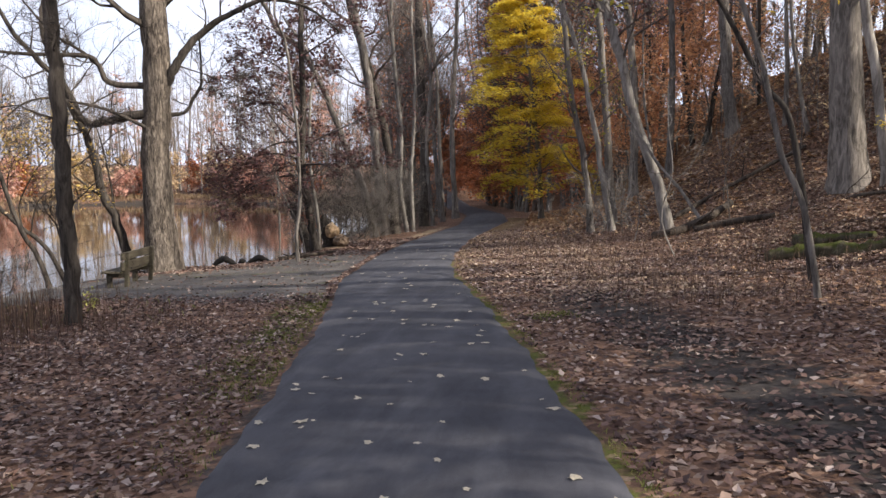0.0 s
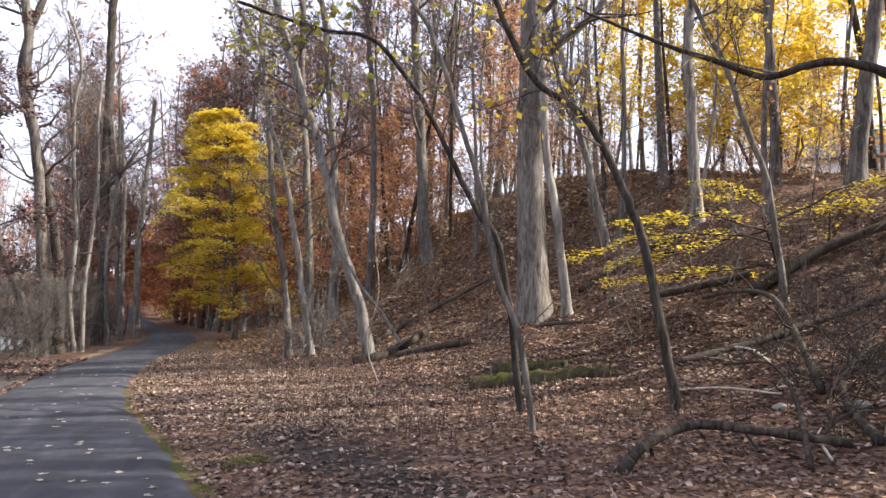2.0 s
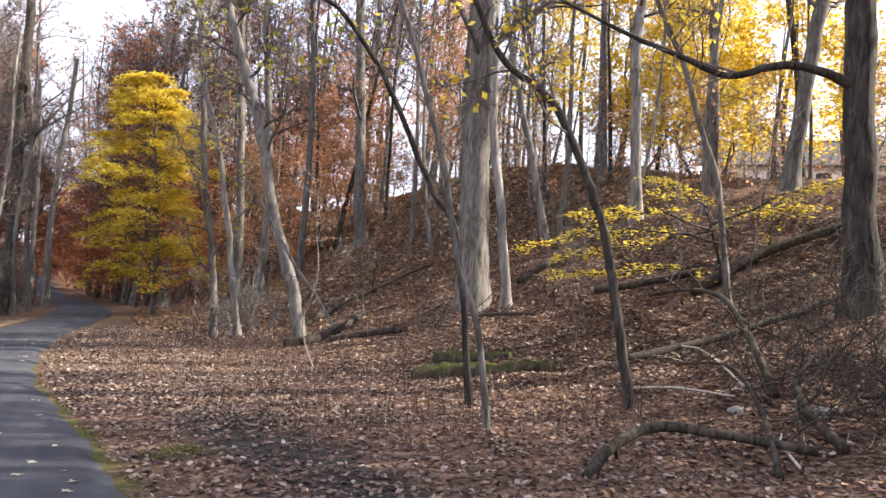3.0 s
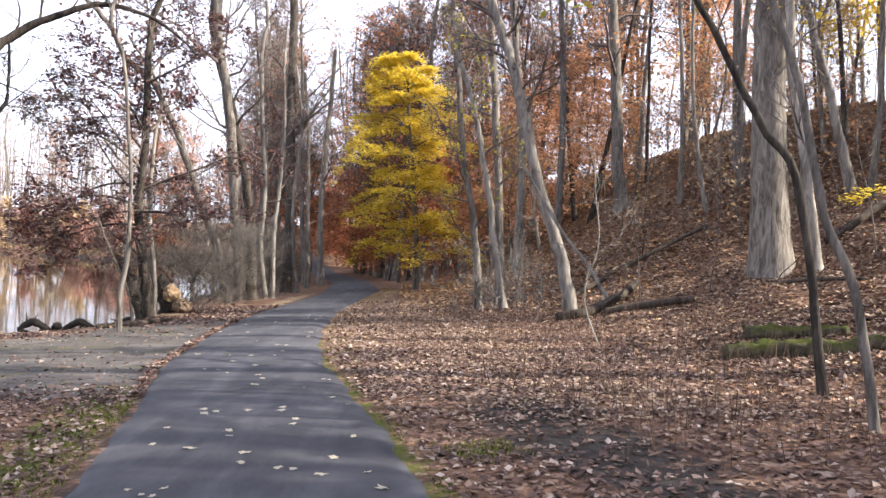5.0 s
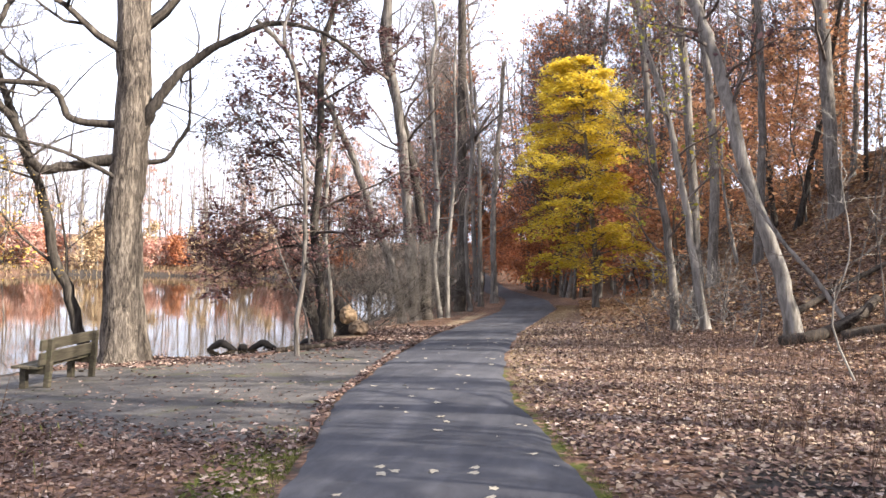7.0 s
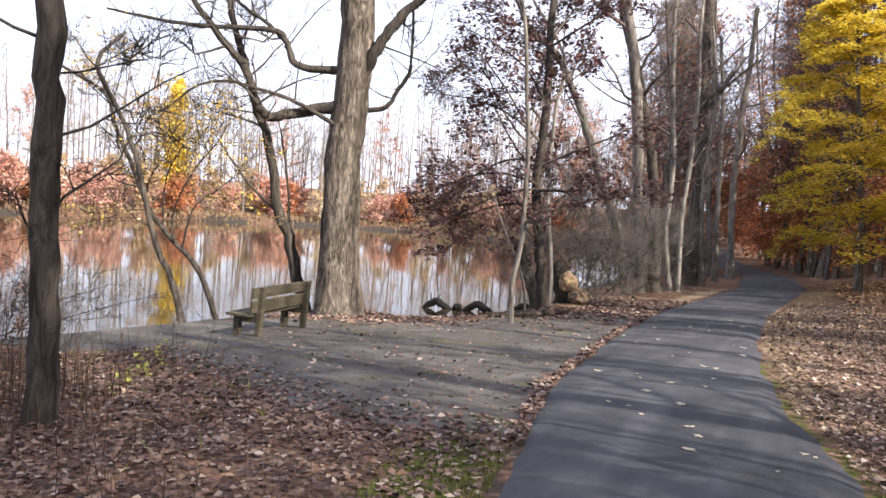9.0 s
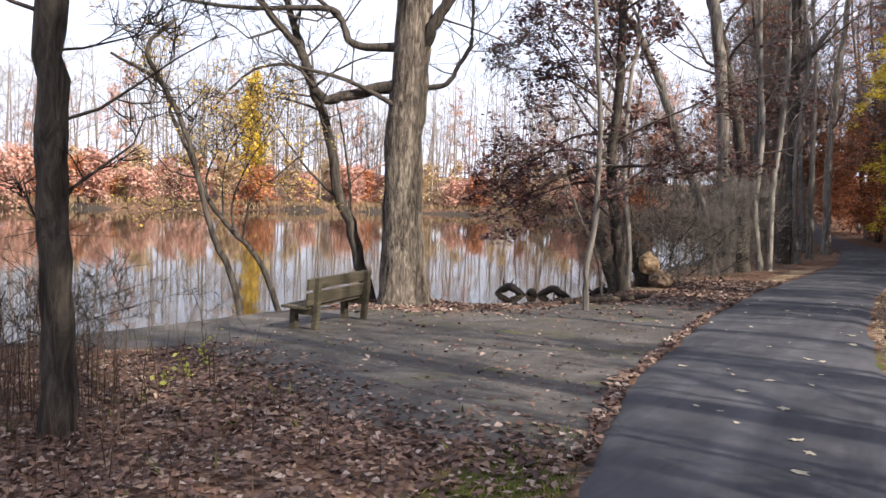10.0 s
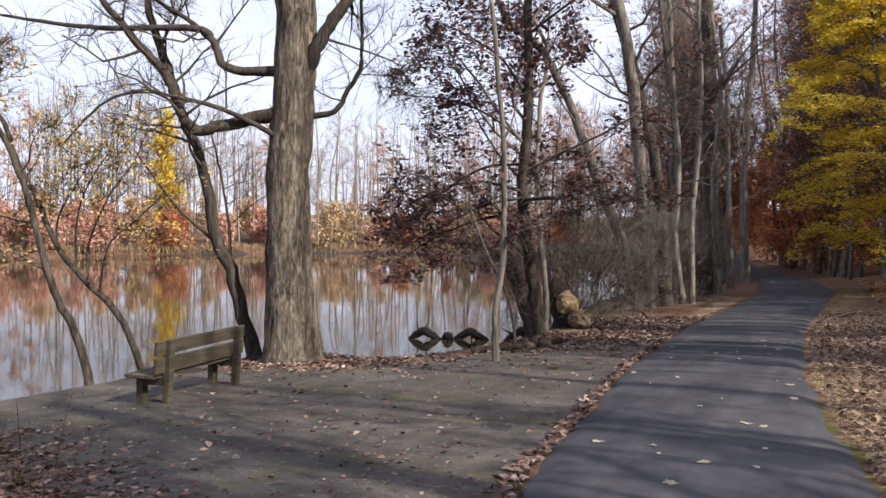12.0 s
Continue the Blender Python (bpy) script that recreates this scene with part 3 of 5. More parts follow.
def tree(points, r0, r1, label, top=None, bark_mat=None, seed=1, limbs=7, limb_length=2.6, level=3, start=0.45, up=0.12, sides=12, flare=0.6,
         leaf=None, per=3, leaf_size=0.09, spread=0.14, flat=0.3, twig=None, thin=0.006, group="", limb_shapes=(), name="tree", clip=0.02, fine=3, ratio=(0.3, 0.5), limb_mat=None):
    """A tree on the ground at its first point: trunk, limbs of given shape, a crown of branches and, if any, its leaves."""
    r = np.random.default_rng(seed)
    x, y = points[0][:2]
    foot = np.array([x, y, ground_at(x, y) - 0.04])
    p = np.array(points, float) - foot
    p[0] = 0
    if top:
        w = p[-1] - p[-2]
        w = w / np.linalg.norm(w) * np.array([0.6, 0.6, 1.0])
        p = np.vstack([p, p[-1] + w * (top * 0.5) + r.standard_normal(3) * (0.15, 0.15, 0), p[-1] + w * top + r.standard_normal(3) * (0.4, 0.4, 0)])
    thing = empty(name, foot, label, "tree", group)
    p[0, 2] -= 0.15
    me, stem, radii = stem_mesh("trunk", p, r0, r1, sides, flare, 0.045, seed)
    part("trunk", me, bark_mat or BARK_GREY, thing)
    paths = []
    for shape, a, b in limb_shapes:
        q = np.array(shape, float) - foot
        lm, ls, lr = stem_mesh("limb", q, a * 0.82, b * 0.8, 8, 0.25, 0.05, seed + 3)
        part("limb", lm, limb_mat or bark_mat or BARK_GREY, thing)
        sprout(r, ls, lr, 10, 0.9 + 0.25 * np.linalg.norm(q[-1] - q[0]), 2, 0.85, 0.08, 0.3, paths, thin, 0.25)
    if limbs:
        sprout(r, stem, radii, limbs, limb_length, level, 0.9, up, start, paths, thin, ratio=ratio)
    if paths:
        v, f = tubes(paths, 3)
        part("crown", mesh_of("crown", v, f), twig or TWIG, thing, "bare branches and twigs")
        if fine:
            v, f = spikes(r, paths, fine, 0.5, 0.0045, 0.06)
            part("twig_spray", mesh_of("twig_spray", v, f), twig or TWIG, thing, "fine bare twig ends")["kind"] = "stuff"
    if leaf:
        places = leaf_places(r, paths, per, spread, clip)
        v, f = flakes(places, leaf_size, r, flat)
        part("foliage", mesh_of("foliage", v, f, False), leaf, thing, "autumn leaves still on the twigs")["kind"] = "stuff"
    return thing


def spray(rng, limb, side_length, twigs, per, wide=0.1):
    """Twigs set out level to both sides of a limb, and the places of their leaves in flat fans."""
    paths, leaves = [], []
    for i in range(twigs):
        u = (0.18 + 0.8 * (i + rng.uniform(0, 1)) / twigs) * (len(limb) - 1)
        k = min(int(u), len(limb) - 2)
        along = limb[k + 1] - limb[k]
        place = limb[k] + along * (u - k)
        along = along / (np.linalg.norm(along) + 1e-9)
        side = np.cross(along, (0, 0, 1.0))
        way = along * rng.uniform(0.4, 0.8) + side * (0.9 if i % 2 else -0.9)
        way[2] = rng.normal(0.0, 0.13)
        size = side_length * (1.15 - 0.75 * u / (len(limb) - 1)) * rng.uniform(0.6, 1.2)
        f = np.linspace(0, 1, 4)[:, None]
        q = place + way * size * f - np.array([0, 0, 0.16 * size]) * f * f
        paths.append((q, np.linspace(0.007, 0.002, 4)))
        g = rng.uniform(0.1, 1.05, per)[:, None]
        leaves.append(place + way * size * g - np.array([0, 0, 0.16 * size]) * g * g + rng.standard_normal((per, 3)) * (wide, wide, 0.4 * wide))
    return paths, leaves


def layered_tree(points, r0, r1, label, limbs, seed, side_length, twigs, per, leaf, leaf_size, wide=0.1, bark_mat=None, limb_radius=0.02):
    """A tree that carries its leaves in level layers, limb over limb."""
    r = np.random.default_rng(seed)
    foot = np.array([*points[0][:2], ground_at(*points[0][:2]) - 0.04])
    p = np.array(points, float) - foot
    p[0] = (0, 0, -0.15)
    thing = empty("tree", foot, label, "tree")
    me, stem, radii = stem_mesh("trunk", p, r0, r1, 12, 0.4, 0.045, seed)
    part("trunk", me, bark_mat or BARK_GREY, thing)
    paths, leaves = [], []
    for shape in limbs:
        q = spline(np.array(shape, float) - foot, 9) + np.vstack([np.zeros(3), r.normal(0, 0.03, (8, 3))])
        paths.append((q, np.linspace(limb_radius, 0.005, 9)))
        a, b = spray(r, q, side_length, twigs, per, wide)
        paths += a
        leaves += b
    v, f = tubes(paths, 4)
    part("crown", mesh_of("crown", v, f), bark_mat or TWIG, thing, "thin level branches")
    v, f = flakes(np.vstack(leaves), leaf_size, r, 0.86, 1.2)
    part("foliage", mesh_of("foliage", v, f, False), leaf, thing, "yellow leaves in level sprays")["kind"] = "stuff"
    return thing


def place_copies(originals, spots, seed, group=""):
    """Copies of the given things on the ground, each turned its own way."""
    r = random.Random(seed)
    for i, (x, y) in enumerate(spots):
        if y > 44 and float(left_edge(y)) - 1.2 < x < float(right_edge(y)) + 1.2:
            x = float(right_edge(y)) + 1.6 + 0.4 * (i % 3)
        if i < len(originals):
            ob = originals[i]
            ob.location = (x, y, ground_at(x, y) - 0.05)
        else:
            copy_thing(originals[r.randrange(len(originals))], pose(x, y, ground_at(x, y) - 0.05, r.uniform(-2, 2), r.uniform(-2, 2), r.uniform(0, 360)))


def scatter(seed, count, box, gap, keep):
    """Spots in a box, no two nearer than gap, where keep says yes."""
    r = random.Random(seed)
    got = []
    for _ in range(count * 60):
        if len(got) >= count:
            break
        x, y = r.uniform(box[0], box[1]), r.uniform(box[2], box[3])
        if keep(x, y) and all((x - a) ** 2 + (y - b) ** 2 > gap * gap for a, b in got):
            got.append((x, y))
    return got


# the great oak by the bench
tree([(-9.72, 22.5, -1.1), (-9.82, 22.46, 1.05), (-9.79, 22.48, 2.74), (-9.7, 22.52, 4.6), (-9.75, 22.5, 6.5)], 0.38, 0.3,
     "massive old oak with furrowed tan-grey bark and crooked bare limbs", top=7, bark_mat=BARK_OAK, limb_mat=BARK_DARK, twig=BARK_DARK, fine=5, seed=11, sides=40, flare=0.55, limbs=7, limb_length=4.2, start=0.55, level=3,
     limb_shapes=[
         ([(-9.85, 22.42, 3.95), (-10.76, 21.98, 4.0), (-11.0, 21.86, 4.47), (-11.29, 21.71, 4.69), (-12.37, 21.16, 4.68), (-13.15, 20.77, 4.72), (-14.34, 20.16, 4.9)], 0.11, 0.03),
         ([(-11.0, 21.86, 4.47), (-11.42, 21.65, 4.86), (-11.96, 21.38, 5.25), (-12.6, 21.1, 6.1)], 0.06, 0.025),
         ([(-9.95, 22.36, 3.22), (-10.82, 21.95, 3.01), (-11.24, 21.74, 2.91), (-11.48, 21.62, 3.13), (-11.6, 21.56, 3.53), (-11.83, 21.44, 4.0), (-12.31, 21.2, 4.59), (-12.73, 20.98, 5.2), (-13.4, 20.6, 6.6)], 0.15, 0.045),
         ([(-9.69, 22.25, 2.7), (-10.28, 22.05, 3.02), (-10.76, 21.8, 3.27), (-11.36, 21.5, 3.44), (-12.02, 21.2, 3.56), (-12.61, 20.9, 3.36), (-13.28, 20.6, 2.65)], 0.065, 0.02),
         ([(-9.6, 22.6, 3.15), (-9.09, 22.84, 3.28), (-8.91, 22.93, 3.62), (-8.7, 23.03, 4.03), (-8.68, 23.05, 4.56), (-8.71, 23.03, 5.4)], 0.07, 0.03),
         ([(-9.3, 22.75, 4.55), (-8.38, 23.2, 4.23), (-7.9, 23.44, 3.97)], 0.028, 0.01),
         ([(-9.7, 22.5, 3.7), (-9.35, 22.5, 4.15), (-9.06, 22.6, 4.7), (-8.66, 22.8, 5.28), (-7.86, 23.0, 5.85), (-6.91, 23.2, 6.29), (-6.01, 23.4, 6.2), (-5.32, 23.5, 5.84), (-4.83, 23.6, 5.39)], 0.17, 0.025)])

# leaning trees over the water behind the bench
tree([(-10.6, 22.6, -1.2), (-11.04, 22.38, 0.33), (-11.28, 22.25, 0.98), (-11.53, 22.13, 2.3), (-11.78, 22.0, 3.06), (-12.06, 21.86, 4.01), (-12.34, 21.72, 4.92)], 0.14, 0.05,
     "dark tree leaning out over the pond behind the bench", top=2, bark_mat=BARK_DARK, seed=12, limbs=9, limb_length=1.6, start=0.3, flare=0.3,
     limb_shapes=[([(-11.2, 22.28, 0.85), (-11.78, 22.0, 1.39), (-12.15, 21.81, 1.87), (-12.61, 21.57, 2.57)], 0.045, 0.015),
                  ([(-11.1, 22.4, 0.5), (-11.15, 22.4, 1.3), (-11.25, 22.3, 2.2), (-11.4, 22.2, 3.0)], 0.04, 0.018)])
tree([(-11.0, 19.4, -1.16), (-11.22, 19.29, -0.42), (-11.47, 19.16, 0.14), (-11.72, 19.03, 1.04), (-11.92, 18.93, 1.9), (-12.21, 18.78, 2.62)], 0.065, 0.03,
     "slender crooked sapling leaning over the pond edge", top=1.6, seed=13, limbs=8, limb_length=1.5, start=0.3, flare=0.3, bark_mat=BARK_DARK, twig=BARK_DARK, leaf=LEAF_TAN, per=1, leaf_size=0.05, fine=2)
tree([(-11.35, 20.9, -1.24), (-12.0, 20.7, -0.32), (-12.5, 20.5, 0.22), (-13.0, 20.3, 0.82), (-13.3, 20.2, 1.51), (-13.7, 20.0, 2.4)], 0.065, 0.03,
     "slim tree with thin yellow leaves leaning over water", top=1.5, seed=14, limbs=5, limb_length=1.6, start=0.3, flare=0.3, bark_mat=BARK_DARK, twig=BARK_DARK, leaf=LEAF_GOLD, per=6, leaf_size=0.05, spread=(0.15, 0.15, 0.06), fine=2, flat=0.6,
     limb_shapes=[([(-12.5, 20.5, 0.22), (-12.5, 20.5, 0.9), (-12.0, 20.5, 1.7), (-11.5, 20.6, 2.3), (-11.2, 20.6, 2.8)], 0.03, 0.01),
                  ([(-12.7, 20.4, 0.5), (-12.9, 20.6, 1.4), (-12.7, 20.7, 2.0), (-12.2, 20.7, 2.5)], 0.025, 0.01),
                  ([(-12.3, 20.55, 0.1), (-12.0, 20.5, 0.9), (-11.5, 20.6, 1.3), (-11.0, 20.7, 1.7)], 0.025, 0.01),
                  ([(-13.0, 20.3, 0.8), (-13.3, 20.5, 1.3), (-13.2, 20.7, 1.8), (-12.9, 20.9, 2.4)], 0.025, 0.01)])
# dark trunk beside the weeds
tree([(-6.32, 13.25, -0.72), (-6.37, 13.22, 0.5), (-6.38, 13.22, 1.58), (-6.39, 13.21, 2.66), (-6.45, 13.2, 4.2)], 0.12, 0.085,
     "dark straight trunk rising from weeds by the shore", top=6, bark_mat=BARK_DARK, seed=15, ratio=(0.1, 0.2), twig=BARK_DARK, fine=2, limbs=11, limb_length=1.4, start=0.12, up=0.03, flare=0.35)

# the brown-leaved oak group by the stump
tree([(-6.71, 26.91, -1.02), (-6.82, 26.85, -0.13), (-6.99, 26.76, 1.06), (-7.06, 26.73, 2.37), (-6.97, 26.77, 3.67), (-6.99, 26.76, 6.02)], 0.14, 0.07,
     "young oak holding clusters of purple-brown leaves", top=2.5, bark_mat=BARK_DARK, seed=21, limbs=22, limb_length=3.5, start=0.2, up=0.0, flare=0.3, leaf=LEAF_OAK, per=17, leaf_size=0.072, spread=(0.12, 0.12, 0.06), flat=0.7, fine=3,
     limb_shapes=[([(-6.95, 26.7, 1.5), (-7.7, 26.3, 1.45), (-8.5, 25.8, 1.1), (-9.2, 25.4, 0.6)], 0.045, 0.012),
                  ([(-7.0, 26.7, 2.0), (-7.8, 26.2, 2.2), (-8.6, 25.7, 2.0), (-9.3, 25.3, 1.5)], 0.045, 0.012),
                  ([(-6.95, 26.75, 1.9), (-7.6, 26.0, 1.7), (-8.3, 25.2, 1.2), (-8.9, 24.5, 0.7)], 0.04, 0.012),
                  ([(-7.0, 26.8, 2.6), (-7.9, 26.5, 2.5), (-8.8, 26.2, 1.9), (-9.6, 25.9, 1.2)], 0.04, 0.012),
                  ([(-7.0, 26.75, 3.0), (-7.7, 26.4, 3.6), (-8.4, 26.0, 3.9), (-9.2, 25.6, 4.0)], 0.04, 0.012),
                  ([(-7.0, 26.75, 4.0), (-7.5, 26.5, 4.8), (-8.2, 26.1, 5.3), (-8.8, 25.8, 5.6)], 0.04, 0.012)])
tree([(-5.99, 22.92, -0.89), (-6.04, 22.9, -0.26), (-5.93, 22.95, 0.83), (-5.95, 22.94, 2.62), (-6.13, 22.85, 4.84)], 0.055, 0.028,
     "thin grey sapling at the edge of the pad", top=2, seed=22, limbs=10, limb_length=1.2, start=0.3, level=2, flare=0.5, leaf=LEAF_OAK, per=2, leaf_size=0.08, clip=0.03)
tree([(-6.3, 24.6, -0.95), (-6.45, 24.5, -0.1), (-6.8, 24.3, 0.8), (-7.1, 24.2, 1.6)], 0.03, 0.012,
     "thin bare forked sapling at the shore", seed=220, limbs=8, limb_length=0.9, start=0.3, level=2, flare=0.3)
tree([(-6.79, 27.52, -1.04), (-6.81, 27.51, 0.07), (-6.99, 27.42, 1.92), (-6.96, 27.43, 3.76)], 0.068, 0.035,
     "thin pale trunk against the stump", top=3, bark_mat=BARK_PALE, seed=23, limbs=9, limb_length=1.7, start=0.4, level=3, flare=0.3, leaf=LEAF_OAK, per=3, leaf_size=0.09)
# the row along the bank
tree([(-6.3, 34.2, -1.14), (-6.73, 33.98, 0.86), (-7.34, 33.67, 2.51), (-8.11, 33.28, 4.81), (-8.86, 32.9, 6.45), (-9.75, 32.44, 7.26)], 0.17, 0.08,
     "grey tree leaning far out toward the pond", top=3, seed=24, flare=0.3, limbs=13, limb_length=3.2, start=0.35, leaf=LEAF_OAK, per=2, leaf_size=0.09)
tree([(-6.2, 36.0, -1.18), (-6.48, 35.86, 1.37), (-6.77, 35.71, 4.91), (-7.12, 35.53, 7.36), (-7.4, 35.4, 9.0)], 0.22, 0.15,
     "tall grey trunk on the bank beside the path", top=7, seed=25, flare=0.3, limbs=9, limb_length=4.5, start=0.4)
tree([(-5.85, 36.5, -1.17), (-6.16, 36.37, 2.64), (-6.5, 36.23, 4.42), (-6.9, 36.05, 6.2)], 0.2, 0.13,
     "dark leaning trunk in the bank row", top=7, bark_mat=BARK_DARK, seed=26, flare=0.3, limbs=9, limb_length=4.0, start=0.4)
tree([(-5.43, 36.94, -1.14), (-5.69, 36.81, 1.02), (-5.64, 36.83, 3.19), (-5.85, 36.73, 5.89), (-5.97, 36.67, 8.57)], 0.11, 0.06,
     "pale slim trunk close to the path edge", top=4, bark_mat=BARK_PALE, seed=27, flare=0.3, limbs=12, limb_length=2.2, start=0.3)
tree([(-5.15, 37.0, -1.13), (-5.22, 36.97, 1.39), (-5.1, 37.01, 3.19), (-5.0, 37.04, 5.89)], 0.1, 0.05,
     "pale slim trunk close to the path edge", top=4, bark_mat=BARK_PALE, seed=28, flare=0.3, limbs=10, limb_length=1.9, start=0.35)
tree([(-5.6, 43.0, -1.28), (-5.51, 43.04, 2.54), (-5.67, 42.97, 5.86), (-5.74, 42.93, 10.25)], 0.25, 0.18,
     "tall dark straight trunk on the bank", top=7, bark_mat=BARK_DARK, seed=29, flare=0.3, limbs=12, limb_length=4.2, start=0.3)
tree([(-5.1, 43.0, -1.24), (-5.32, 42.84, 1.43), (-5.36, 42.82, 3.63)], 0.11, 0.06, "slim pale trunk in the bank row", top=6, bark_mat=BARK_PALE, seed=30, limbs=9, limb_length=2, start=0.35)
tree([(-5.2, 48.0, -1.36), (-5.3, 47.95, 1.47), (-5.4, 47.9, 4.5)], 0.14, 0.08, "slim grey trunk in the bank row", top=6, seed=31, limbs=10, limb_length=2.6, start=0.3)
tree([(-5.0, 53.0, -1.3), (-5.2, 53, 3), (-5.1, 53, 7)], 0.2, 0.12, "grey trunk in the bank row", top=6, seed=32, limbs=12, limb_length=3.4, start=0.3)

# the slope side
tree([(4.15, 23.8, -0.14), (3.82, 23.84, 1.11), (3.21, 23.9, 2.91), (2.82, 23.94, 4.47), (2.38, 23.99, 5.88), (1.95, 24.04, 7.04)], 0.155, 0.09,
     "pale leaning trunk on the leafy slope foot", top=5, bark_mat=BARK_PALE, seed=41, limbs=11, limb_length=2.6, start=0.4, leaf=LEAF_OAK, per=1, leaf_size=0.08)
tree([(5.0, 23.0, 0.06), (4.3, 23.08, 1.0), (3.68, 23.14, 1.75), (2.75, 23.6, 3.3)], 0.05, 0.03, "fallen pale pole propped against the leaning trunk", bark_mat=BARK_PALE, seed=42, limbs=4, limb_length=0.8, level=1, flare=0.1, name="fallen_pole")
tree([(8.0, 22.0, 1.07), (7.85, 22.02, 3.42), (7.75, 22.03, 5.86), (7.73, 22.03, 8.0)], 0.35, 0.29,
     "great straight grey trunk standing on the slope", top=10, seed=43, sides=32, flare=0.6, limbs=9, limb_length=5, start=0.5, bark_mat=BARK_GREY)
tree([(8.5, 21.1, 1.26), (8.21, 21.2, 3.39), (7.87, 21.31, 5.48), (7.78, 21.34, 6.9), (7.56, 21.41, 9.04)], 0.12, 0.07,
     "pale trunk beside the great grey one", top=4, bark_mat=BARK_PALE, seed=44, limbs=10, limb_length=2.4, start=0.3)
tree([(8.3, 34.5, 2.0), (8.04, 34.53, 4.58), (7.87, 34.55, 7.15), (7.51, 34.59, 10.99)], 0.23, 0.16, "tall grey trunk higher on the slope", top=6, seed=45, limbs=10, limb_length=3.6, start=0.4, leaf=LEAF_ORANGE, per=2, leaf_size=0.12)
tree([(5.9, 35.0, 1.0), (5.94, 35.0, 5.52), (5.82, 35.01, 8.76), (5.64, 35.03, 10.91)], 0.15, 0.09, "slim straight grey trunk on the slope", top=5, seed=46, limbs=10, limb_length=2.6, start=0.35)
tree([(4.6, 36.0, 0.3), (4.59, 36.0, 4.4), (4.32, 36.03, 7.72), (3.93, 36.07, 11.04)], 0.18, 0.12, "grey trunk behind the clump", top=5, seed=47, limbs=10, limb_length=3.2, start=0.35)
tree([(2.3, 27.4, -0.45), (2.01, 27.4, 2.0), (1.6, 27.4, 4.1), (1.15, 27.4, 8.0)], 0.11, 0.06, "slim grey trunk in a brushy clump", top=4, seed=48, limbs=16, limb_length=1.8, start=0.12, leaf=LEAF_OLIVE, per=1, leaf_size=0.07)
tree([(2.9, 26.6, -0.39), (2.3, 26.6, 2.8), (1.8, 26.6, 5.1), (1.3, 26.6, 6.6)], 0.1, 0.05, "slim pale trunk in a brushy clump", top=4, bark_mat=BARK_PALE, seed=49, limbs=14, limb_length=1.7, start=0.15, leaf=LEAF_OLIVE, per=1, leaf_size=0.07)
tree([(3.1, 29.0, -0.43), (2.7, 29.0, 5.2), (2.35, 29.0, 8.6)], 0.14, 0.09, "straight grey trunk in a brushy clump", top=5, seed=50, limbs=12, limb_length=2.4, start=0.25, leaf=LEAF_OAK, per=1, leaf_size=0.08)
tree([(13.7, 23.5, 4.3), (13.52, 23.56, 6.68), (13.34, 23.62, 9.27), (13.44, 23.59, 11.03)], 0.17, 0.12, "pale straight trunk high on the slope", top=6, bark_mat=BARK_PALE, seed=51, limbs=9, limb_length=3, start=0.45, leaf=LEAF_YELLOW, per=1, leaf_size=0.1)
tree([(11.9, 25.6, 3.0), (11.5, 25.7, 4.7), (11.2, 25.8, 6.0), (10.7, 26.0, 7.9)], 0.13, 0.07, "slim leaning trunk on the slope", top=5, bark_mat=BARK_PALE, seed=52, limbs=8, limb_length=2.2, start=0.4)
tree([(16.81, 20.86, 5.63), (17.09, 20.76, 7.82), (17.38, 20.67, 9.97), (17.5, 20.63, 11)], 0.22, 0.16, "large grey trunk near the hilltop", top=6, seed=53, limbs=9, limb_length=4, start=0.4, leaf=LEAF_YELLOW, per=2, leaf_size=0.11)
tree([(10.5, 13.01, 1.72), (10.36, 13.06, 3.94), (10.24, 13.1, 6.6), (10.2, 13.1, 8.5)], 0.24, 0.17, "dark trunk with a long crooked limb reaching out", top=6, bark_mat=BARK_DARK, seed=54, sides=16, limbs=7, limb_length=3.6, start=0.5,
     limb_shapes=[([(10.3, 13.05, 5.0), (9.73, 13.27, 5.26), (9.07, 13.49, 5.29), (8.33, 13.74, 5.05), (7.57, 13.99, 5.3), (6.81, 14.25, 5.55), (6.21, 14.45, 5.81), (5.52, 14.67, 6.11)], 0.1, 0.025)])
tree([(16.74, 24.0, 5.64), (16.67, 24.01, 8.8), (16.46, 24.08, 11.47)], 0.16, 0.11, "slim grey trunk near the hilltop", top=5, seed=55, limbs=9, limb_length=2.6, start=0.4, leaf=LEAF_YELLOW, per=2, leaf_size=0.1)
tree([(10.04, 15.3, 1.68), (9.7, 15.41, 3.67), (9.36, 15.52, 4.67), (8.96, 15.66, 5.89), (8.46, 15.82, 6.9)], 0.065, 0.04, "slim curving tree on the slope", top=2, seed=56, limbs=9, limb_length=1.5, start=0.4, leaf=LEAF_YELLOW, per=1, leaf_size=0.08)
tree([(6.0, 12.3, 0.25), (5.72, 12.39, 1.41), (5.5, 12.47, 2.37), (5.19, 12.57, 3.13), (4.77, 12.71, 3.88), (4.16, 12.91, 4.34), (3.73, 13.06, 5.25)], 0.068, 0.03,
     "dark crooked understory tree bending toward the path", top=1.5, bark_mat=BARK_DARK, seed=57, limbs=11, limb_length=1.4, start=0.4, flare=0.4, leaf=LEAF_YELLOW, per=1, leaf_size=0.07)
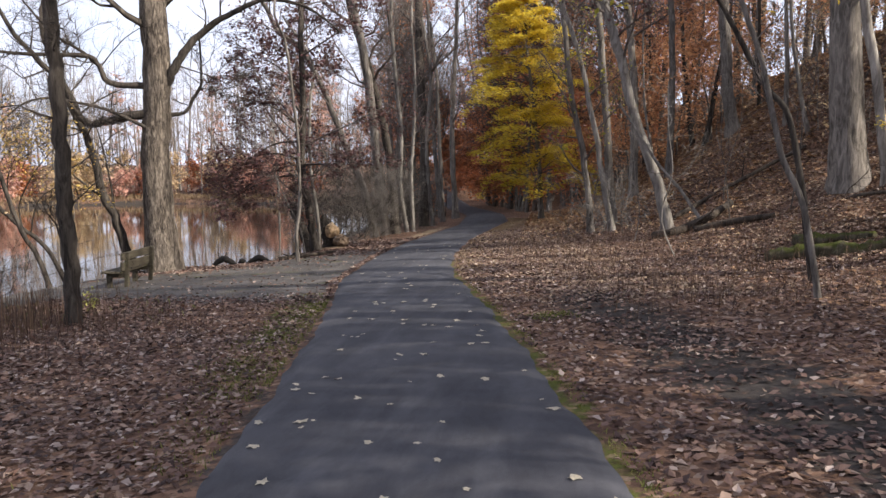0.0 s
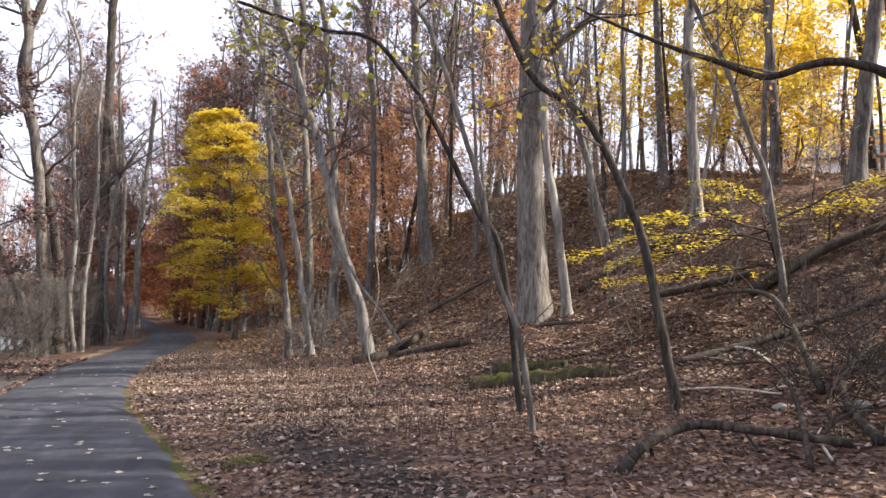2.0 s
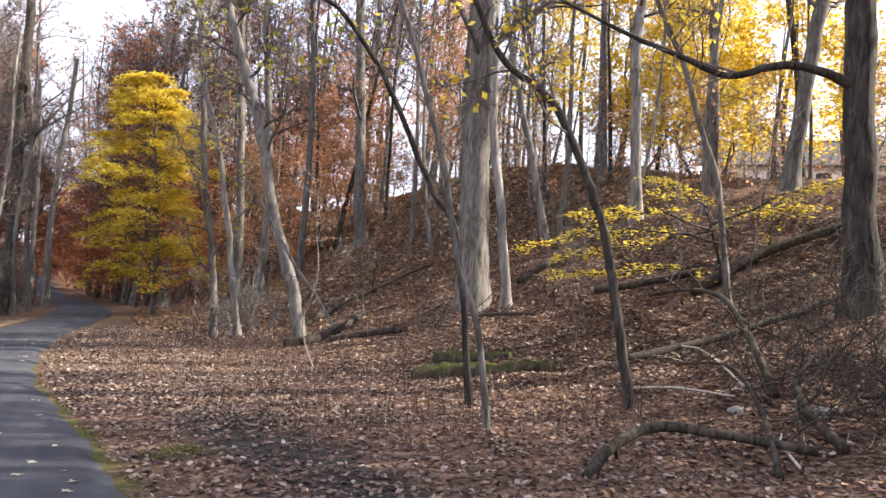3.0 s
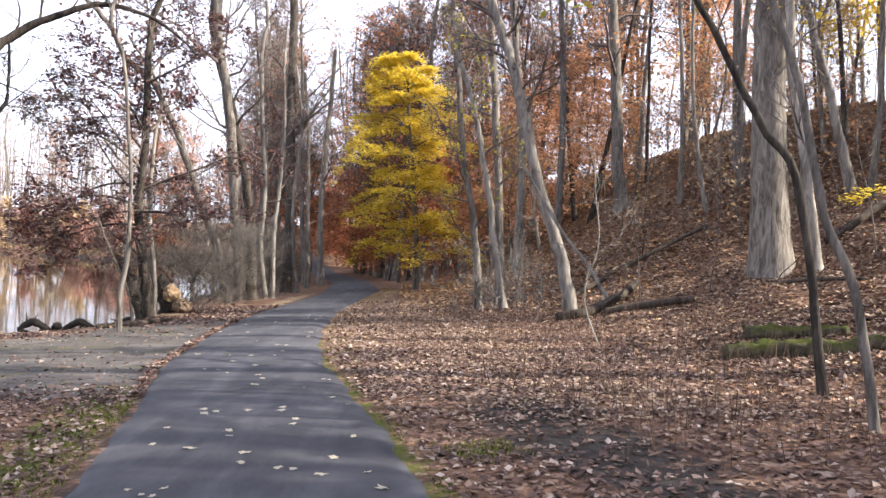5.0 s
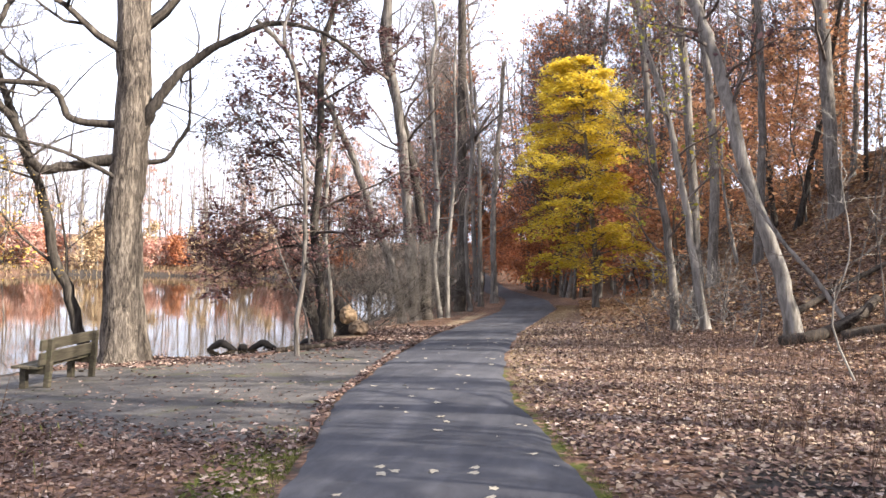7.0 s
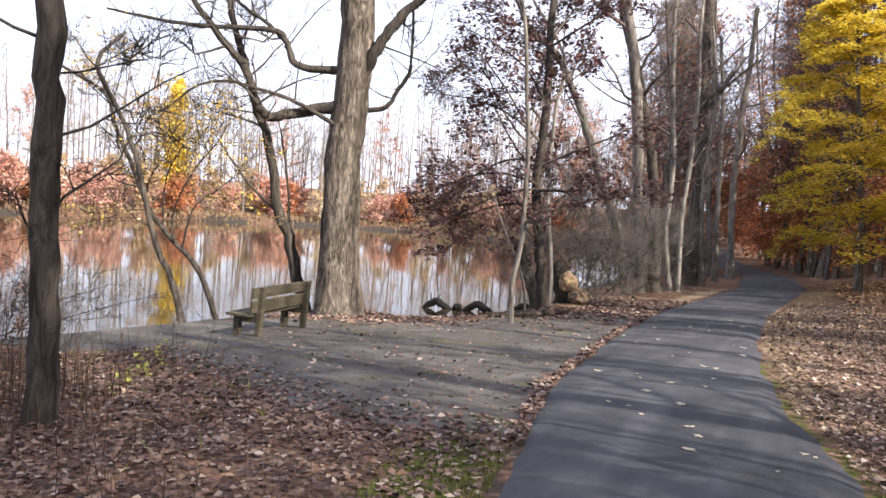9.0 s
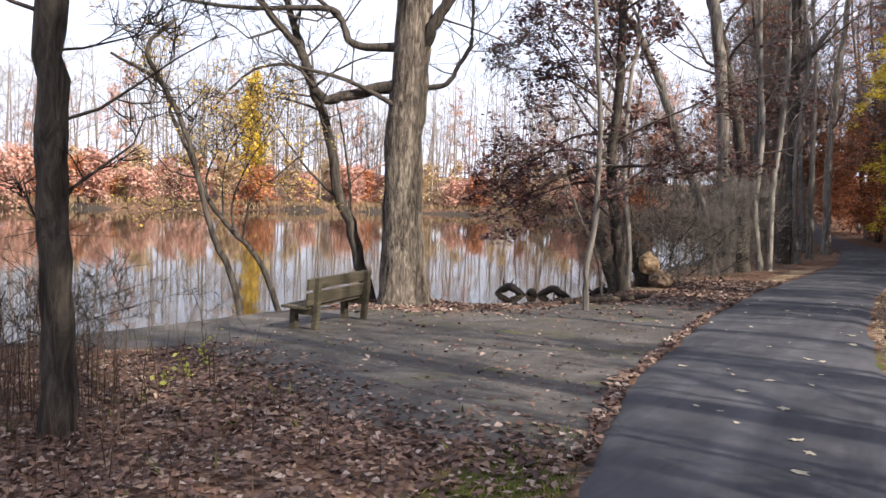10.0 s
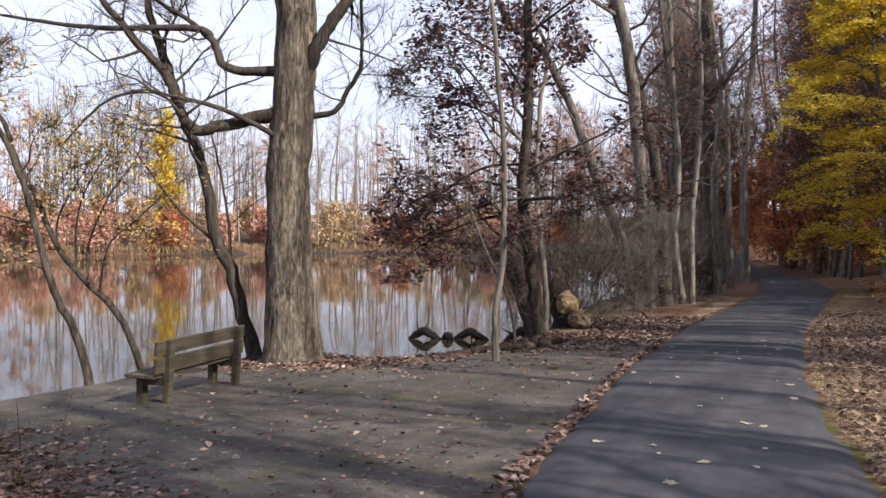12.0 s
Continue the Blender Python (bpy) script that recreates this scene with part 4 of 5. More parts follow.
tree([(4.33, 13.3, 0.02), (4.0, 13.41, 2.05), (3.64, 13.53, 2.69), (3.19, 13.68, 3.62), (2.82, 13.8, 4.27), (2.27, 13.99, 4.94), (1.69, 14.18, 5.05)], 0.05, 0.022,
     "thin crooked tree arching over the slope foot", top=1.2, bark_mat=BARK_DARK, seed=58, limbs=9, limb_length=1.5, start=0.35, flare=0.4, leaf=LEAF_OLIVE, per=1, leaf_size=0.075)
tree([(3.88, 11.76, 0.02), (3.66, 11.82, 1.06), (3.41, 11.89, 1.72), (3.21, 11.95, 2.68), (2.99, 12.02, 3.36), (2.65, 12.12, 4.39)], 0.04, 0.022,
     "thin grey sapling on the slope foot", top=1.5, seed=59, limbs=9, limb_length=1.1, start=0.35, flare=0.4, level=2)

# the yellow maple beside the path
def maple_limbs(x, y, z0, height, count, reach, seed):
    r = random.Random(seed)
    got = []
    for i in range(count):
        f = 0.1 + 0.88 * (i + r.random()) / count
        turn = i * 2.4 + r.uniform(-0.4, 0.4)
        size = (reach * min(1.0, 2.6 * (1 - f)) ** 0.7 + 0.4) * r.uniform(0.4, 1.25) * (1 - 0.18 * math.cos(turn))
        cx, cz = x - 0.9 * f, z0 + height * f + r.uniform(-0.4, 0.4)
        dx, dy = math.cos(turn), math.sin(turn)
        got.append([(cx, y, cz), (cx + dx * size * 0.35, y + dy * size * 0.35, cz + r.uniform(0.08, 0.3) * size), (cx + dx * size * 0.7, y + dy * size * 0.7, cz + r.uniform(0.0, 0.3) * size), (cx + dx * size, y + dy * size, cz + r.uniform(-0.3, 0.2) * size)])
    return got


layered_tree([(0.7, 42, -0.5), (0.5, 42, 2.5), (0.2, 42, 5.5), (-0.1, 42, 8.2), (-0.2, 42, 10.4)], 0.15, 0.03, "maple in full clear yellow leaf beside the path",
             maple_limbs(0.6, 42, -0.5, 10.9, 58, 3.0, 61), 61, 1.3, 16, 42, LEAF_MAPLE, 0.1, 0.14, limb_radius=0.035)
# low yellow sprays held out level over the slope
layered_tree([(10.9, 16.3, 1.6), (10.7, 16.3, 2.2), (10.4, 16.25, 2.85), (10.2, 16.2, 3.3)], 0.045, 0.015, "slender understory maple holding level sprays of yellow leaves",
             [[(10.5, 16.2, 2.75), (9.12, 16.2, 2.89), (8.05, 16.4, 2.74), (7.29, 16.7, 2.52), (6.59, 17.0, 2.28)],
              [(10.65, 16.25, 2.35), (9.27, 16.0, 2.21), (8.09, 16.2, 2.01), (7.06, 16.4, 1.96)],
              [(10.3, 16.2, 3.0), (8.67, 15.6, 3.08), (7.63, 15.4, 2.99), (6.76, 15.2, 2.81)],
              [(10.35, 16.2, 3.0), (9.5, 16.8, 2.7), (8.6, 17.3, 2.45), (7.8, 17.6, 2.3)],
              [(10.3, 16.2, 3.1), (11.15, 15.6, 3.65), (12.01, 15.4, 3.99), (12.79, 15.3, 4.26)],
              [(10.3, 16.2, 3.15), (11.0, 16.3, 3.4), (11.8, 16.2, 3.6), (12.5, 16.0, 3.7)],
              [(10.3, 16.2, 3.2), (10.8, 17.4, 3.86), (10.93, 18.2, 4.17), (10.76, 18.8, 4.4)]], 70, 0.9, 17, 24, LEAF_MAPLE, 0.06, 0.08, BARK_DARK)


# ---- woods built once, then repeated ----
def woods_tree(seed, height, r, label, bark_mat, limbs, limb_length, start, leaf=None, per=1, leaf_size=0.1, twig=None, thin=0.008, level=2, group="", name="tree", flat=0.3, lean=0.4, spread=0.14, up=0.14, clip=0.05, fine=4, kids=7, reach=0.9):
    rr = np.random.default_rng(seed)
    pts = [np.array([0, 0, -0.1])]
    for i in range(4):
        pts.append(pts[-1] + np.array([rr.normal(0, lean), rr.normal(0, lean), height / 4]))
    thing = empty(name, (0, 0, 0), label, "tree" if name == "tree" else "shrub", group)
    me, stem, radii = stem_mesh("trunk", pts, r * 0.72, r * 0.2, 8, 0.25, 0.04, seed, 14)
    part("trunk", me, bark_mat, thing)
    paths = sprout(rr, stem, radii, limbs, limb_length, level, 0.9, up, start, [], thin, kids=kids)
    v, f = tubes(paths, 3)
    part("crown", mesh_of("crown", v, f), twig or TWIG, thing, "bare branches and twigs")
    if fine:
        v, f = spikes(rr, paths, fine, reach if name == "tree" else 0.4, thin * 0.8, 0.1)
        part("twig_spray", mesh_of("twig_spray", v, f), twig or TWIG, thing, "fine bare twig ends")["kind"] = "stuff"
    if leaf:
        v, f = flakes(leaf_places(rr, paths, per, spread, clip), leaf_size, rr, flat)
        part("foliage", mesh_of("foliage", v, f, False), leaf, thing, "autumn leaves on the twigs")["kind"] = "stuff"
    return thing


def off_path(x, y, margin=2.5):
    return not (float(left_edge(y)) - margin < x < float(right_edge(y)) + margin)


HILL = "bare trees on the wooded hill"
hill_trees = [woods_tree(100 + i, h, r, "bare grey woodland tree on the hillside", b, n, ln, st, lf, p, 0.12, group=HILL)
              for i, (h, r, b, n, ln, st, lf, p) in enumerate([(17, 0.2, BARK_GREY, 11, 3.6, 0.4, None, 0), (19, 0.26, BARK_GREY, 11, 4.2, 0.45, LEAF_ORANGE, 1), (14, 0.13, BARK_PALE, 11, 2.6, 0.35, None, 0),
                                                               (16, 0.17, BARK_DARK, 12, 3.2, 0.35, LEAF_OAK, 1), (12, 0.1, BARK_GREY, 10, 2.2, 0.3, LEAF_YELLOW, 1), (18, 0.22, BARK_DARK, 10, 4.0, 0.5, None, 0)])]


TALL = "tall crowded trees beside the bend"
tall = [woods_tree(110 + i, h, r, lab, b, 24, 4.6, 0.22, lf, p + 1, 0.13, group=TALL, kids=7, fine=7, reach=1.1, thin=0.013) for i, (h, r, b, lf, p, lab) in enumerate(
    [(20, 0.24, BARK_GREY, LEAF_OAK, 4, "tall grey tree with sparse purple-brown leaves"), (17, 0.17, BARK_GREY, LEAF_RUST, 5, "tall grey tree with sparse rust leaves"), (22, 0.26, BARK_GREY, LEAF_RUST, 2, "tall grey tree crowded by others")])]
place_copies(tall, [(4.6, 56.5), (7.5, 60), (-6.5, 57), (-7.8, 63), (-5, 68), (-2, 62.5), (1.5, 67), (10.5, 57), (14.2, 55), (-3.6, 55.5), (-2.3, 58.8), (-0.6, 63.5), (-4.2, 60.5), (-0.5, 70), (2.2, 55), (0.2, 58.5), (1.4, 63.5), (-1.0, 66), (3.2, 60), (-9.4, 70), (-3.2, 82), (-5.5, 88), (-12.5, 78), (-1, 90), (-8, 97), (-3.5, 74), (-14, 88), (2.5, 84), (-10.5, 64.5), (9.3, 48.5), (5.4, 53), (8.3, 53.5), (4.4, 54.5), (12, 49.5), (1.2, 55), (7.4, 57), (14, 44), (2.2, 59.5), (-4.5, 64), (-6.2, 73), (-2.6, 66), (-8.6, 60), (-4.8, 58.5), (-7, 68), (-1.2, 73), (-9.5, 62.5), (-10.5, 67), (-12.5, 71), (-9, 75), (-13, 77), (-16, 82), (-6.6, 64.6), (-8.2, 70.5), (-11, 84), (-5.6, 61.6), (-7.2, 78), (-10, 58.6), (11, 45), (13.5, 50.5), (15.5, 47), (17, 52)], 112)


def on_hill(x, y):
    d = x - float(right_edge(y))
    return d > 8.5 and not (x < 15.5 and 9 < y < 26) and not (d < 13 and y < 30)


place_copies(hill_trees, scatter(5, 38, (5, 34, 20, 70), 2.3, on_hill), 6)
# Added out of view on the sun side, to shade the near path.
place_copies(hill_trees, [(12, 7), (16, 5), (13.2, 4.2), (20, 3.5), (11, 8.6), (25.5, 2)], 64)
for x, y, k in [(13, 5.3, 0), (10, 5.8, 2), (15.5, 8.4, 1), (23, 3, 0), (20, 7.6, 2), (9, 2.6, 0), (12, 2, 1), (16.5, 4.2, 2), (11.5, 8.0, 0), (18, 0.5, 1), (10.2, 8.3, 2), (13.4, 7.5, 0), (16.8, 6.6, 1), (20.5, 5.8, 2)]:
    copy_thing(tall[k], pose(x, y, ground_at(x, y) - 0.05, 0, 0, 50 * x))
place_copies(hill_trees[2:3], scatter(55, 12, (5, 40, 20, 60), 2.2, on_hill), 61)
place_copies(hill_trees[4:5], scatter(56, 14, (12, 40, 23, 60), 2.2, on_hill), 62)
# Unseen trees added sunward, for shade on the foreground, path and pad.
place_copies(hill_trees, [(14.5, 12.7), (19.5, 11.6), (24, 10.2)], 65)
place_copies(hill_trees, scatter(57, 32, (9, 50, -26, 8), 3.6, lambda x, y: y < 9.5 - 0.25 * x), 63)
BACK = "saplings with orange leaves on the hill"
beech = [woods_tree(120 + i, h, r, "young beech full of copper-orange leaves", BARK_GREY, 24, 2.6, 0.1, LEAF_ORANGE, 11, 0.11, group=BACK, fine=0, flat=0.6, up=0.03, spread=(0.2, 0.2, 0.08), clip=0.03) for i, (h, r) in enumerate([(9, 0.09), (7, 0.07)])]
place_copies(beech, [(4.5, 44), (9.5, 42), (7.2, 47), (11.5, 47), (14, 41), (6, 53), (10, 54), (16, 50), (13, 56), (3.6, 50), (18, 45), (5, 40.5), (8, 37), (13, 38), (4.8, 47), (2.6, 52), (7.6, 43.5), (1.2, 57)], 7)
REDS = "rust-red bushes at the end of the path"
reds = [woods_tree(130 + i, h, 0.06, "bush with dark rust-red leaves", BARK_DARK, 24, 3.0, 0.04, LEAF_RUST, 16, 0.16, group=REDS, name="shrub", flat=0.4, up=0.05, spread=0.2, clip=0.03) for i, h in enumerate([8.5, 5.5])]
place_copies(reds, [(-3.5, 72), (-1, 66), (-5.5, 66), (-6.6, 60), (-2.2, 78), (2.2, 74), (5.5, 70.5), (7.5, 59), (5.8, 63.5), (3.2, 47.5), (9.6, 66), (-8.5, 70), (12, 60), (-4, 80), (4, 80), (1, 71), (0.2, 60), (-2.0, 69), (-4.4, 77), (-0.6, 75), (-7.2, 88), (-8.4, 93), (-6.2, 84), (-9.5, 98.5), (-7.5, 96), (-11, 106), (-9, 103), (-13.5, 84), (-15.5, 90), (-12.2, 78)], 8)
# tall bare trees closing the far end and the bank beyond
END = "bare trees beyond the bend of the path"
end_trees = [woods_tree(140 + i, h, r, "tall bare tree beyond the bend of the path", b, 18, 4.4, 0.18, lf, p * 5, 0.16, group=END, kids=8, thin=0.016, reach=1.3, fine=7) for i, (h, r, b, lf, p) in enumerate([(18, 0.2, BARK_DARK, None, 0), (15, 0.16, BARK_GREY, LEAF_RUST, 2), (16, 0.18, BARK_GREY, None, 0)])]
place_copies(end_trees, scatter(9, 26, (-34, 24, 54, 125), 3.0, lambda x, y: off_path(x, y, 1.5) and float(pond_distance(np.array([x]), np.array([y]))[0]) > 1.5 and (x < 2 or y > 66)), 10)
place_copies([end_trees[0]], [(-7.6, 50)], 11)
# slim trunks standing apart on the open slope
SLIM = "slim trunks on the open slope"
slim = [woods_tree(230 + i, h, r, "slim straight woodland trunk on the open slope", b, 7, 1.9, 0.5, lf, 1, 0.09, group=SLIM, fine=3, kids=5, lean=0.22) for i, (h, r, b, lf) in enumerate(
    [(14, 0.13, BARK_GREY, None), (12, 0.1, BARK_PALE, LEAF_OAK), (16, 0.17, BARK_GREY, LEAF_ORANGE), (13, 0.12, BARK_DARK, None)])]
place_copies(slim, scatter(231, 20, (5, 22, 25, 56), 1.7, lambda x, y: x - float(right_edge(y)) > 6.5), 232)
# Slope trunks; from (13.5, 13.3) on unseen, added for shadow bands.
for i, (x, y) in enumerate([(11.5, 24.2), (12.8, 27.5), (10.6, 29.5), (14.5, 21.5), (15, 25.5), (9.2, 31), (13.5, 13.3), (15.5, 14.2), (17.5, 15.2), (19.5, 16.3), (12.3, 11.3), (14.6, 12.6), (17, 13.6)]):
    copy_thing(slim[(0, 3, 2, 0, 1)[i % 5]], pose(x, y, ground_at(x, y) - 0.05, 1.5 * math.sin(i), 1.5 * math.cos(2 * i), 70 * i))
# Unseen hill trees, added only to shade the verge and path.
for i, (x, y) in enumerate([(18, 17.6), (20.2, 18.2), (22, 19.2), (21.3, 16.6), (16.2, 15.4), (23.6, 20.6)]):
    copy_thing(hill_trees[(0, 5, 2)[i % 3]], pose(x, y, ground_at(x, y) - 0.05, 0, 0, 110 * i))
# saplings and brush scattered over the slope
SAPS = "bare saplings on the slope"
saps = [woods_tree(115 + i, h, 0.022, "thin bare sapling rising from the leaf litter", m, 7, 0.9, 0.3, None, 0, group=SAPS, name="shrub", thin=0.004, kids=4, fine=3, lean=0.16, twig=m) for i, (h, m) in enumerate([(3.6, BARK_PALE), (2.4, BARK_GREY), (4.6, BARK_GREY)])]
place_copies(saps, scatter(116, 46, (2.5, 17, 14, 44), 1.0, lambda x, y: x - float(right_edge(y)) > 4.2), 117)
CLUMP = "pale brush at the foot of the slim trunks"
clump = [woods_tree(118 + i, h, 0.02, "pale tangled brush at the foot of slim trunks", BARK_PALE, 8, 1.1, 0.04, None, 0, 0.05, group=CLUMP, name="shrub", thin=0.009, kids=3, fine=1, twig=BARK_PALE, up=0.12, lean=0.3) for i, h in enumerate([1.9, 1.3])]
place_copies(clump, [(2.4, 27.0), (3.0, 26.3), (1.9, 27.9), (3.3, 27.6), (2.7, 28.7), (2.1, 26.6), (2.8, 27.4), (1.6, 27.2), (3.6, 26.9), (2.4, 26.0), (3.2, 25.7)], 119)
SHORE = "dark brush along the near shore"
shore_brush = [woods_tree(113 + i, h, 0.014, "low dark bare brush at the water", BARK_DARK, 16, 0.8, 0.02, None, 0, group=SHORE, name="shrub", thin=0.004, kids=5, fine=2, up=0.1, twig=BARK_DARK) for i, h in enumerate([1.3, 0.9])]
place_copies(shore_brush, [(-8.2, 13.9), (-8.9, 14.7), (-10.3, 15.6), (-7.5, 13.1), (-9.4, 14.0), (-11.0, 16.3), (-8.4, 12.7)], 114)
SHADE = "dark tangled brush on the slope"
tangle = [woods_tree(106 + i, h, 0.016, "dark tangled bare brush on the shaded slope", BARK_DARK, 12, 1.0, 0.03, None, 0, group=SHADE, name="shrub", thin=0.005, kids=4, fine=3, lean=0.25, twig=BARK_DARK, up=0.02) for i, h in enumerate([1.4, 0.9])]
place_copies(tangle, [(6.4, 8.7), (7.0, 9.4), (7.7, 9.0), (7.4, 10.5), (8.3, 10.1), (8.9, 11.2), (8.1, 11.6), (9.6, 12.2), (6.9, 8.0), (8.6, 9.0), (9.4, 10.3), (9.9, 14.2), (7.3, 11.9), (5.9, 9.5), (6.9, 10.8), (7.4, 11.4)], 108)
# the grey thicket along the bank
THICKET = "grey brush on the bank"
brush = [woods_tree(150 + i, h, 0.03, "grey tangle of bare brush on the bank", BARK_DARK, 26, 1.7, 0.03, None, 0, group=THICKET, name="shrub", thin=0.005, up=0.08, fine=4, twig=BARK_GREY if i else BARK_DARK) for i, h in enumerate([3.4, 2.6])]
place_copies(brush, [(-7.9, 32.2), (-8.2, 34.5), (-8.4, 37), (-8.6, 39.5), (-7.6, 41), (-8.8, 42), (-8.2, 45), (-8.9, 47), (-7.4, 48.5), (-9.2, 51), (-7.9, 55), (-7.3, 29.3), (-6.9, 30.1), (-6.6, 31.6), (-6.5, 33.0), (-6.6, 35.0), (-6.5, 37.6), (-6.2, 39.2), (-6.1, 41.4), (-8.0, 29.4), (-7.4, 36.2), (-7.6, 30.2), (-7.5, 58), (-7.0, 31.3), (-7.2, 33.4), (-7.0, 35.2), (-6.9, 38.6), (-7.0, 40.2), (-6.7, 43.8), (-6.8, 46), (-6.5, 49.5), (-6.3, 52), (-7.8, 50.2), (-9.5, 44), (-8.3, 53)], 12)
HILLTOP = "brush on the hilltop"
top_brush = [woods_tree(210 + i, h, 0.03, lab, BARK_GREY, 12, 1.6, 0.05, lf, 3, 0.09, group=HILLTOP, name="shrub", thin=0.006, fine=3, kids=5, up=0.1) for i, (h, lf, lab) in enumerate(
    [(4.2, LEAF_TAN, "bare hilltop brush with a few tan leaves"), (3.2, LEAF_ORANGE, "hilltop brush with thin orange leaves")])]
place_copies(top_brush, scatter(214, 34, (9, 24, 26, 54), 1.5, lambda x, y: 11 < x - float(right_edge(y)) < 17), 215)
place_copies(top_brush, scatter(212, 52, (15, 36, 17, 48), 1.5, lambda x, y: x - float(right_edge(y)) > 15), 213)

# ---- the far bank ----
FARGROUP = "trees on the far bank"
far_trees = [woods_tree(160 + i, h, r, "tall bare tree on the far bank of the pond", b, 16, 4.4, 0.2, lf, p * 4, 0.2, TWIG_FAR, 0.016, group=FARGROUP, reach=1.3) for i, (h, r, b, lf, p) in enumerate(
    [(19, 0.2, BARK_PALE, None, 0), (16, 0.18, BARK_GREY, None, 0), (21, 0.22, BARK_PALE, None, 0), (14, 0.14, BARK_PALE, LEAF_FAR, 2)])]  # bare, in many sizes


def far_side(a, b):
    return lambda x, y: a < float(pond_distance(np.array([x]), np.array([y]))[0]) < b and (x < -50 or y > 92)


place_copies(far_trees, scatter(13, 26, (-110, -24, 5, 125), 2.6, far_side(2, 16)), 14)
FARBRUSH = "russet brush on the far bank"
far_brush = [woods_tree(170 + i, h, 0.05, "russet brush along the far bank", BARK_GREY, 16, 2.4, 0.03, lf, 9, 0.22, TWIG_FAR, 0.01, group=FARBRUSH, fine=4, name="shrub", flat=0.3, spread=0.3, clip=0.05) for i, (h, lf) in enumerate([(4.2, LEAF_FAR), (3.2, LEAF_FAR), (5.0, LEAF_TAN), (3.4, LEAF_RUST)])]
place_copies(far_brush, scatter(15, 95, (-100, -30, 10, 112), 2.1, far_side(1.0, 13)), 16)
gold = woods_tree(180, 15, 0.16, "slender tree still golden on the far bank", BARK_GREY, 40, 2.0, 0.1, LEAF_YELLOW, 14, 0.3, flat=0.4, up=0.1, spread=0.3, clip=0.03)
gold.location = (-72.5, 78, ground_at(-72.5, 78))


# a thinner haze of woods behind the far bank, too many to count
def far_woods():
    r = np.random.default_rng(190)
    spots = scatter(191, 460, (-140, -14, -20, 150), 2.2, far_side(5, 48))
    stems = []
    for x, y in spots:
        z, h = ground_at(x, y) - 0.2, r.uniform(12, 20)
        p, q = shoot(r, (x, y, z), (0, 0, 1), h, r.uniform(0.09, 0.2), 0.03, 0.05, 0.1, 5)
        stems.append((p, q))
        sprout(r, p, q, 12, 3.6, 1, 0.9, 0.15, 0.25, stems, 0.02)
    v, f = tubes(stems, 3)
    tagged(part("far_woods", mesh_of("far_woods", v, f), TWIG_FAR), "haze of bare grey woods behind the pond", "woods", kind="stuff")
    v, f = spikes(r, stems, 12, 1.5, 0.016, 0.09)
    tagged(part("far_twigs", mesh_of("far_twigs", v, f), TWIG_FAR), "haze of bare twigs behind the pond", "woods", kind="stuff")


far_woods()
MAPLES = "yellow maples on the hill"
maples = [woods_tree(200 + i, h, 0.1, "hillside maple with bright yellow leaves", BARK_GREY, 26, 2.6, 0.15, LEAF_YELLOW, 20, 0.12, group=MAPLES, flat=0.6, up=0.02, spread=0.2, fine=0) for i, h in enumerate([9, 7])]
place_copies(maples, [(17.6, 30.5), (19.6, 31.5), (21.5, 29.5), (18.8, 27.2), (23.5, 27.5), (16.2, 33.5), (22.5, 23.5), (24.5, 33)], 201)

# ---- things ----
def log(points, r0, r1, label, material=None, name="log", seed=1, category="log", rough=0.07, sides=10, sink=0.3, branches=0):
    """A fallen stem lying on the ground: closed at both ends."""
    p = np.array([(x, y, ground_at(x, y) + r0 * (1 - sink) + z) for x, y, z in points])
    foot = p[0].copy()
    thing = empty(name, foot, label, category)
    r = np.random.default_rng(seed)
    q = spline(p - foot, 5 * len(p) + 4)
    radii = np.linspace(r0, r1, len(q))
    q = np.vstack([q[0], q, q[-1]])
    radii = np.r_[0.002, radii, 0.002]
    v, f = tubes([(q, radii)], sides, r, rough)
    part("stem", mesh_of("stem", v, f), material or BARK_DEAD, thing)
    if branches:
        paths = sprout(r, q[1:-1], radii[1:-1], branches, 0.9, 2, 0.9, 0.05, 0.2, [], 0.005)
        v, f = tubes(paths, 4)
        part("twig_spray", mesh_of("twigs", v, f), material or BARK_DEAD, thing)["kind"] = "stuff"
    return thing


log([(5.3, 17.2, 0), (5.7, 16.7, 0), (6.2, 16.1, 0)], 0.13, 0.1, "mossy rotting log among leaves", BARK_MOSSY, seed=1, rough=0.16, sink=0.65, sides=16)
log([(4.5, 16.1, 0), (5.1, 15.75, 0.03), (5.6, 15.35, 0), (6.1, 15.2, 0.02), (6.5, 15.05, 0)], 0.15, 0.12, "long mossy rotting log on the slope foot", BARK_MOSSY, seed=2, rough=0.16, sink=0.65, sides=16)
log([(3.5, 22.4, 0), (4.3, 22.6, 0.06), (5.1, 23.3, 0.12), (5.9, 24.6, 0.1)], 0.12, 0.09, "dark crooked log lying by the leaning tree", seed=3, branches=3)
log([(4.5, 22.3, 0), (5.3, 22.1, 0.05), (6.2, 21.6, 0)], 0.1, 0.07, "dark broken log end beside the leaning tree", seed=33)
log([(3.8, 9.75, -0.02), (4.25, 10.15, 0.12), (4.9, 10.4, 0.2), (5.4, 10.1, 0.16), (5.9, 9.5, 0.05)], 0.055, 0.04, "arched dead branch lying on leaves", seed=4, branches=5, name="fallen_branch", category="branch")
log([(9.2, 18.4, 0.05), (9.9, 17.8, 0.08), (10.7, 17.1, 0.05)], 0.09, 0.07, "dark fallen log across the slope", seed=5)
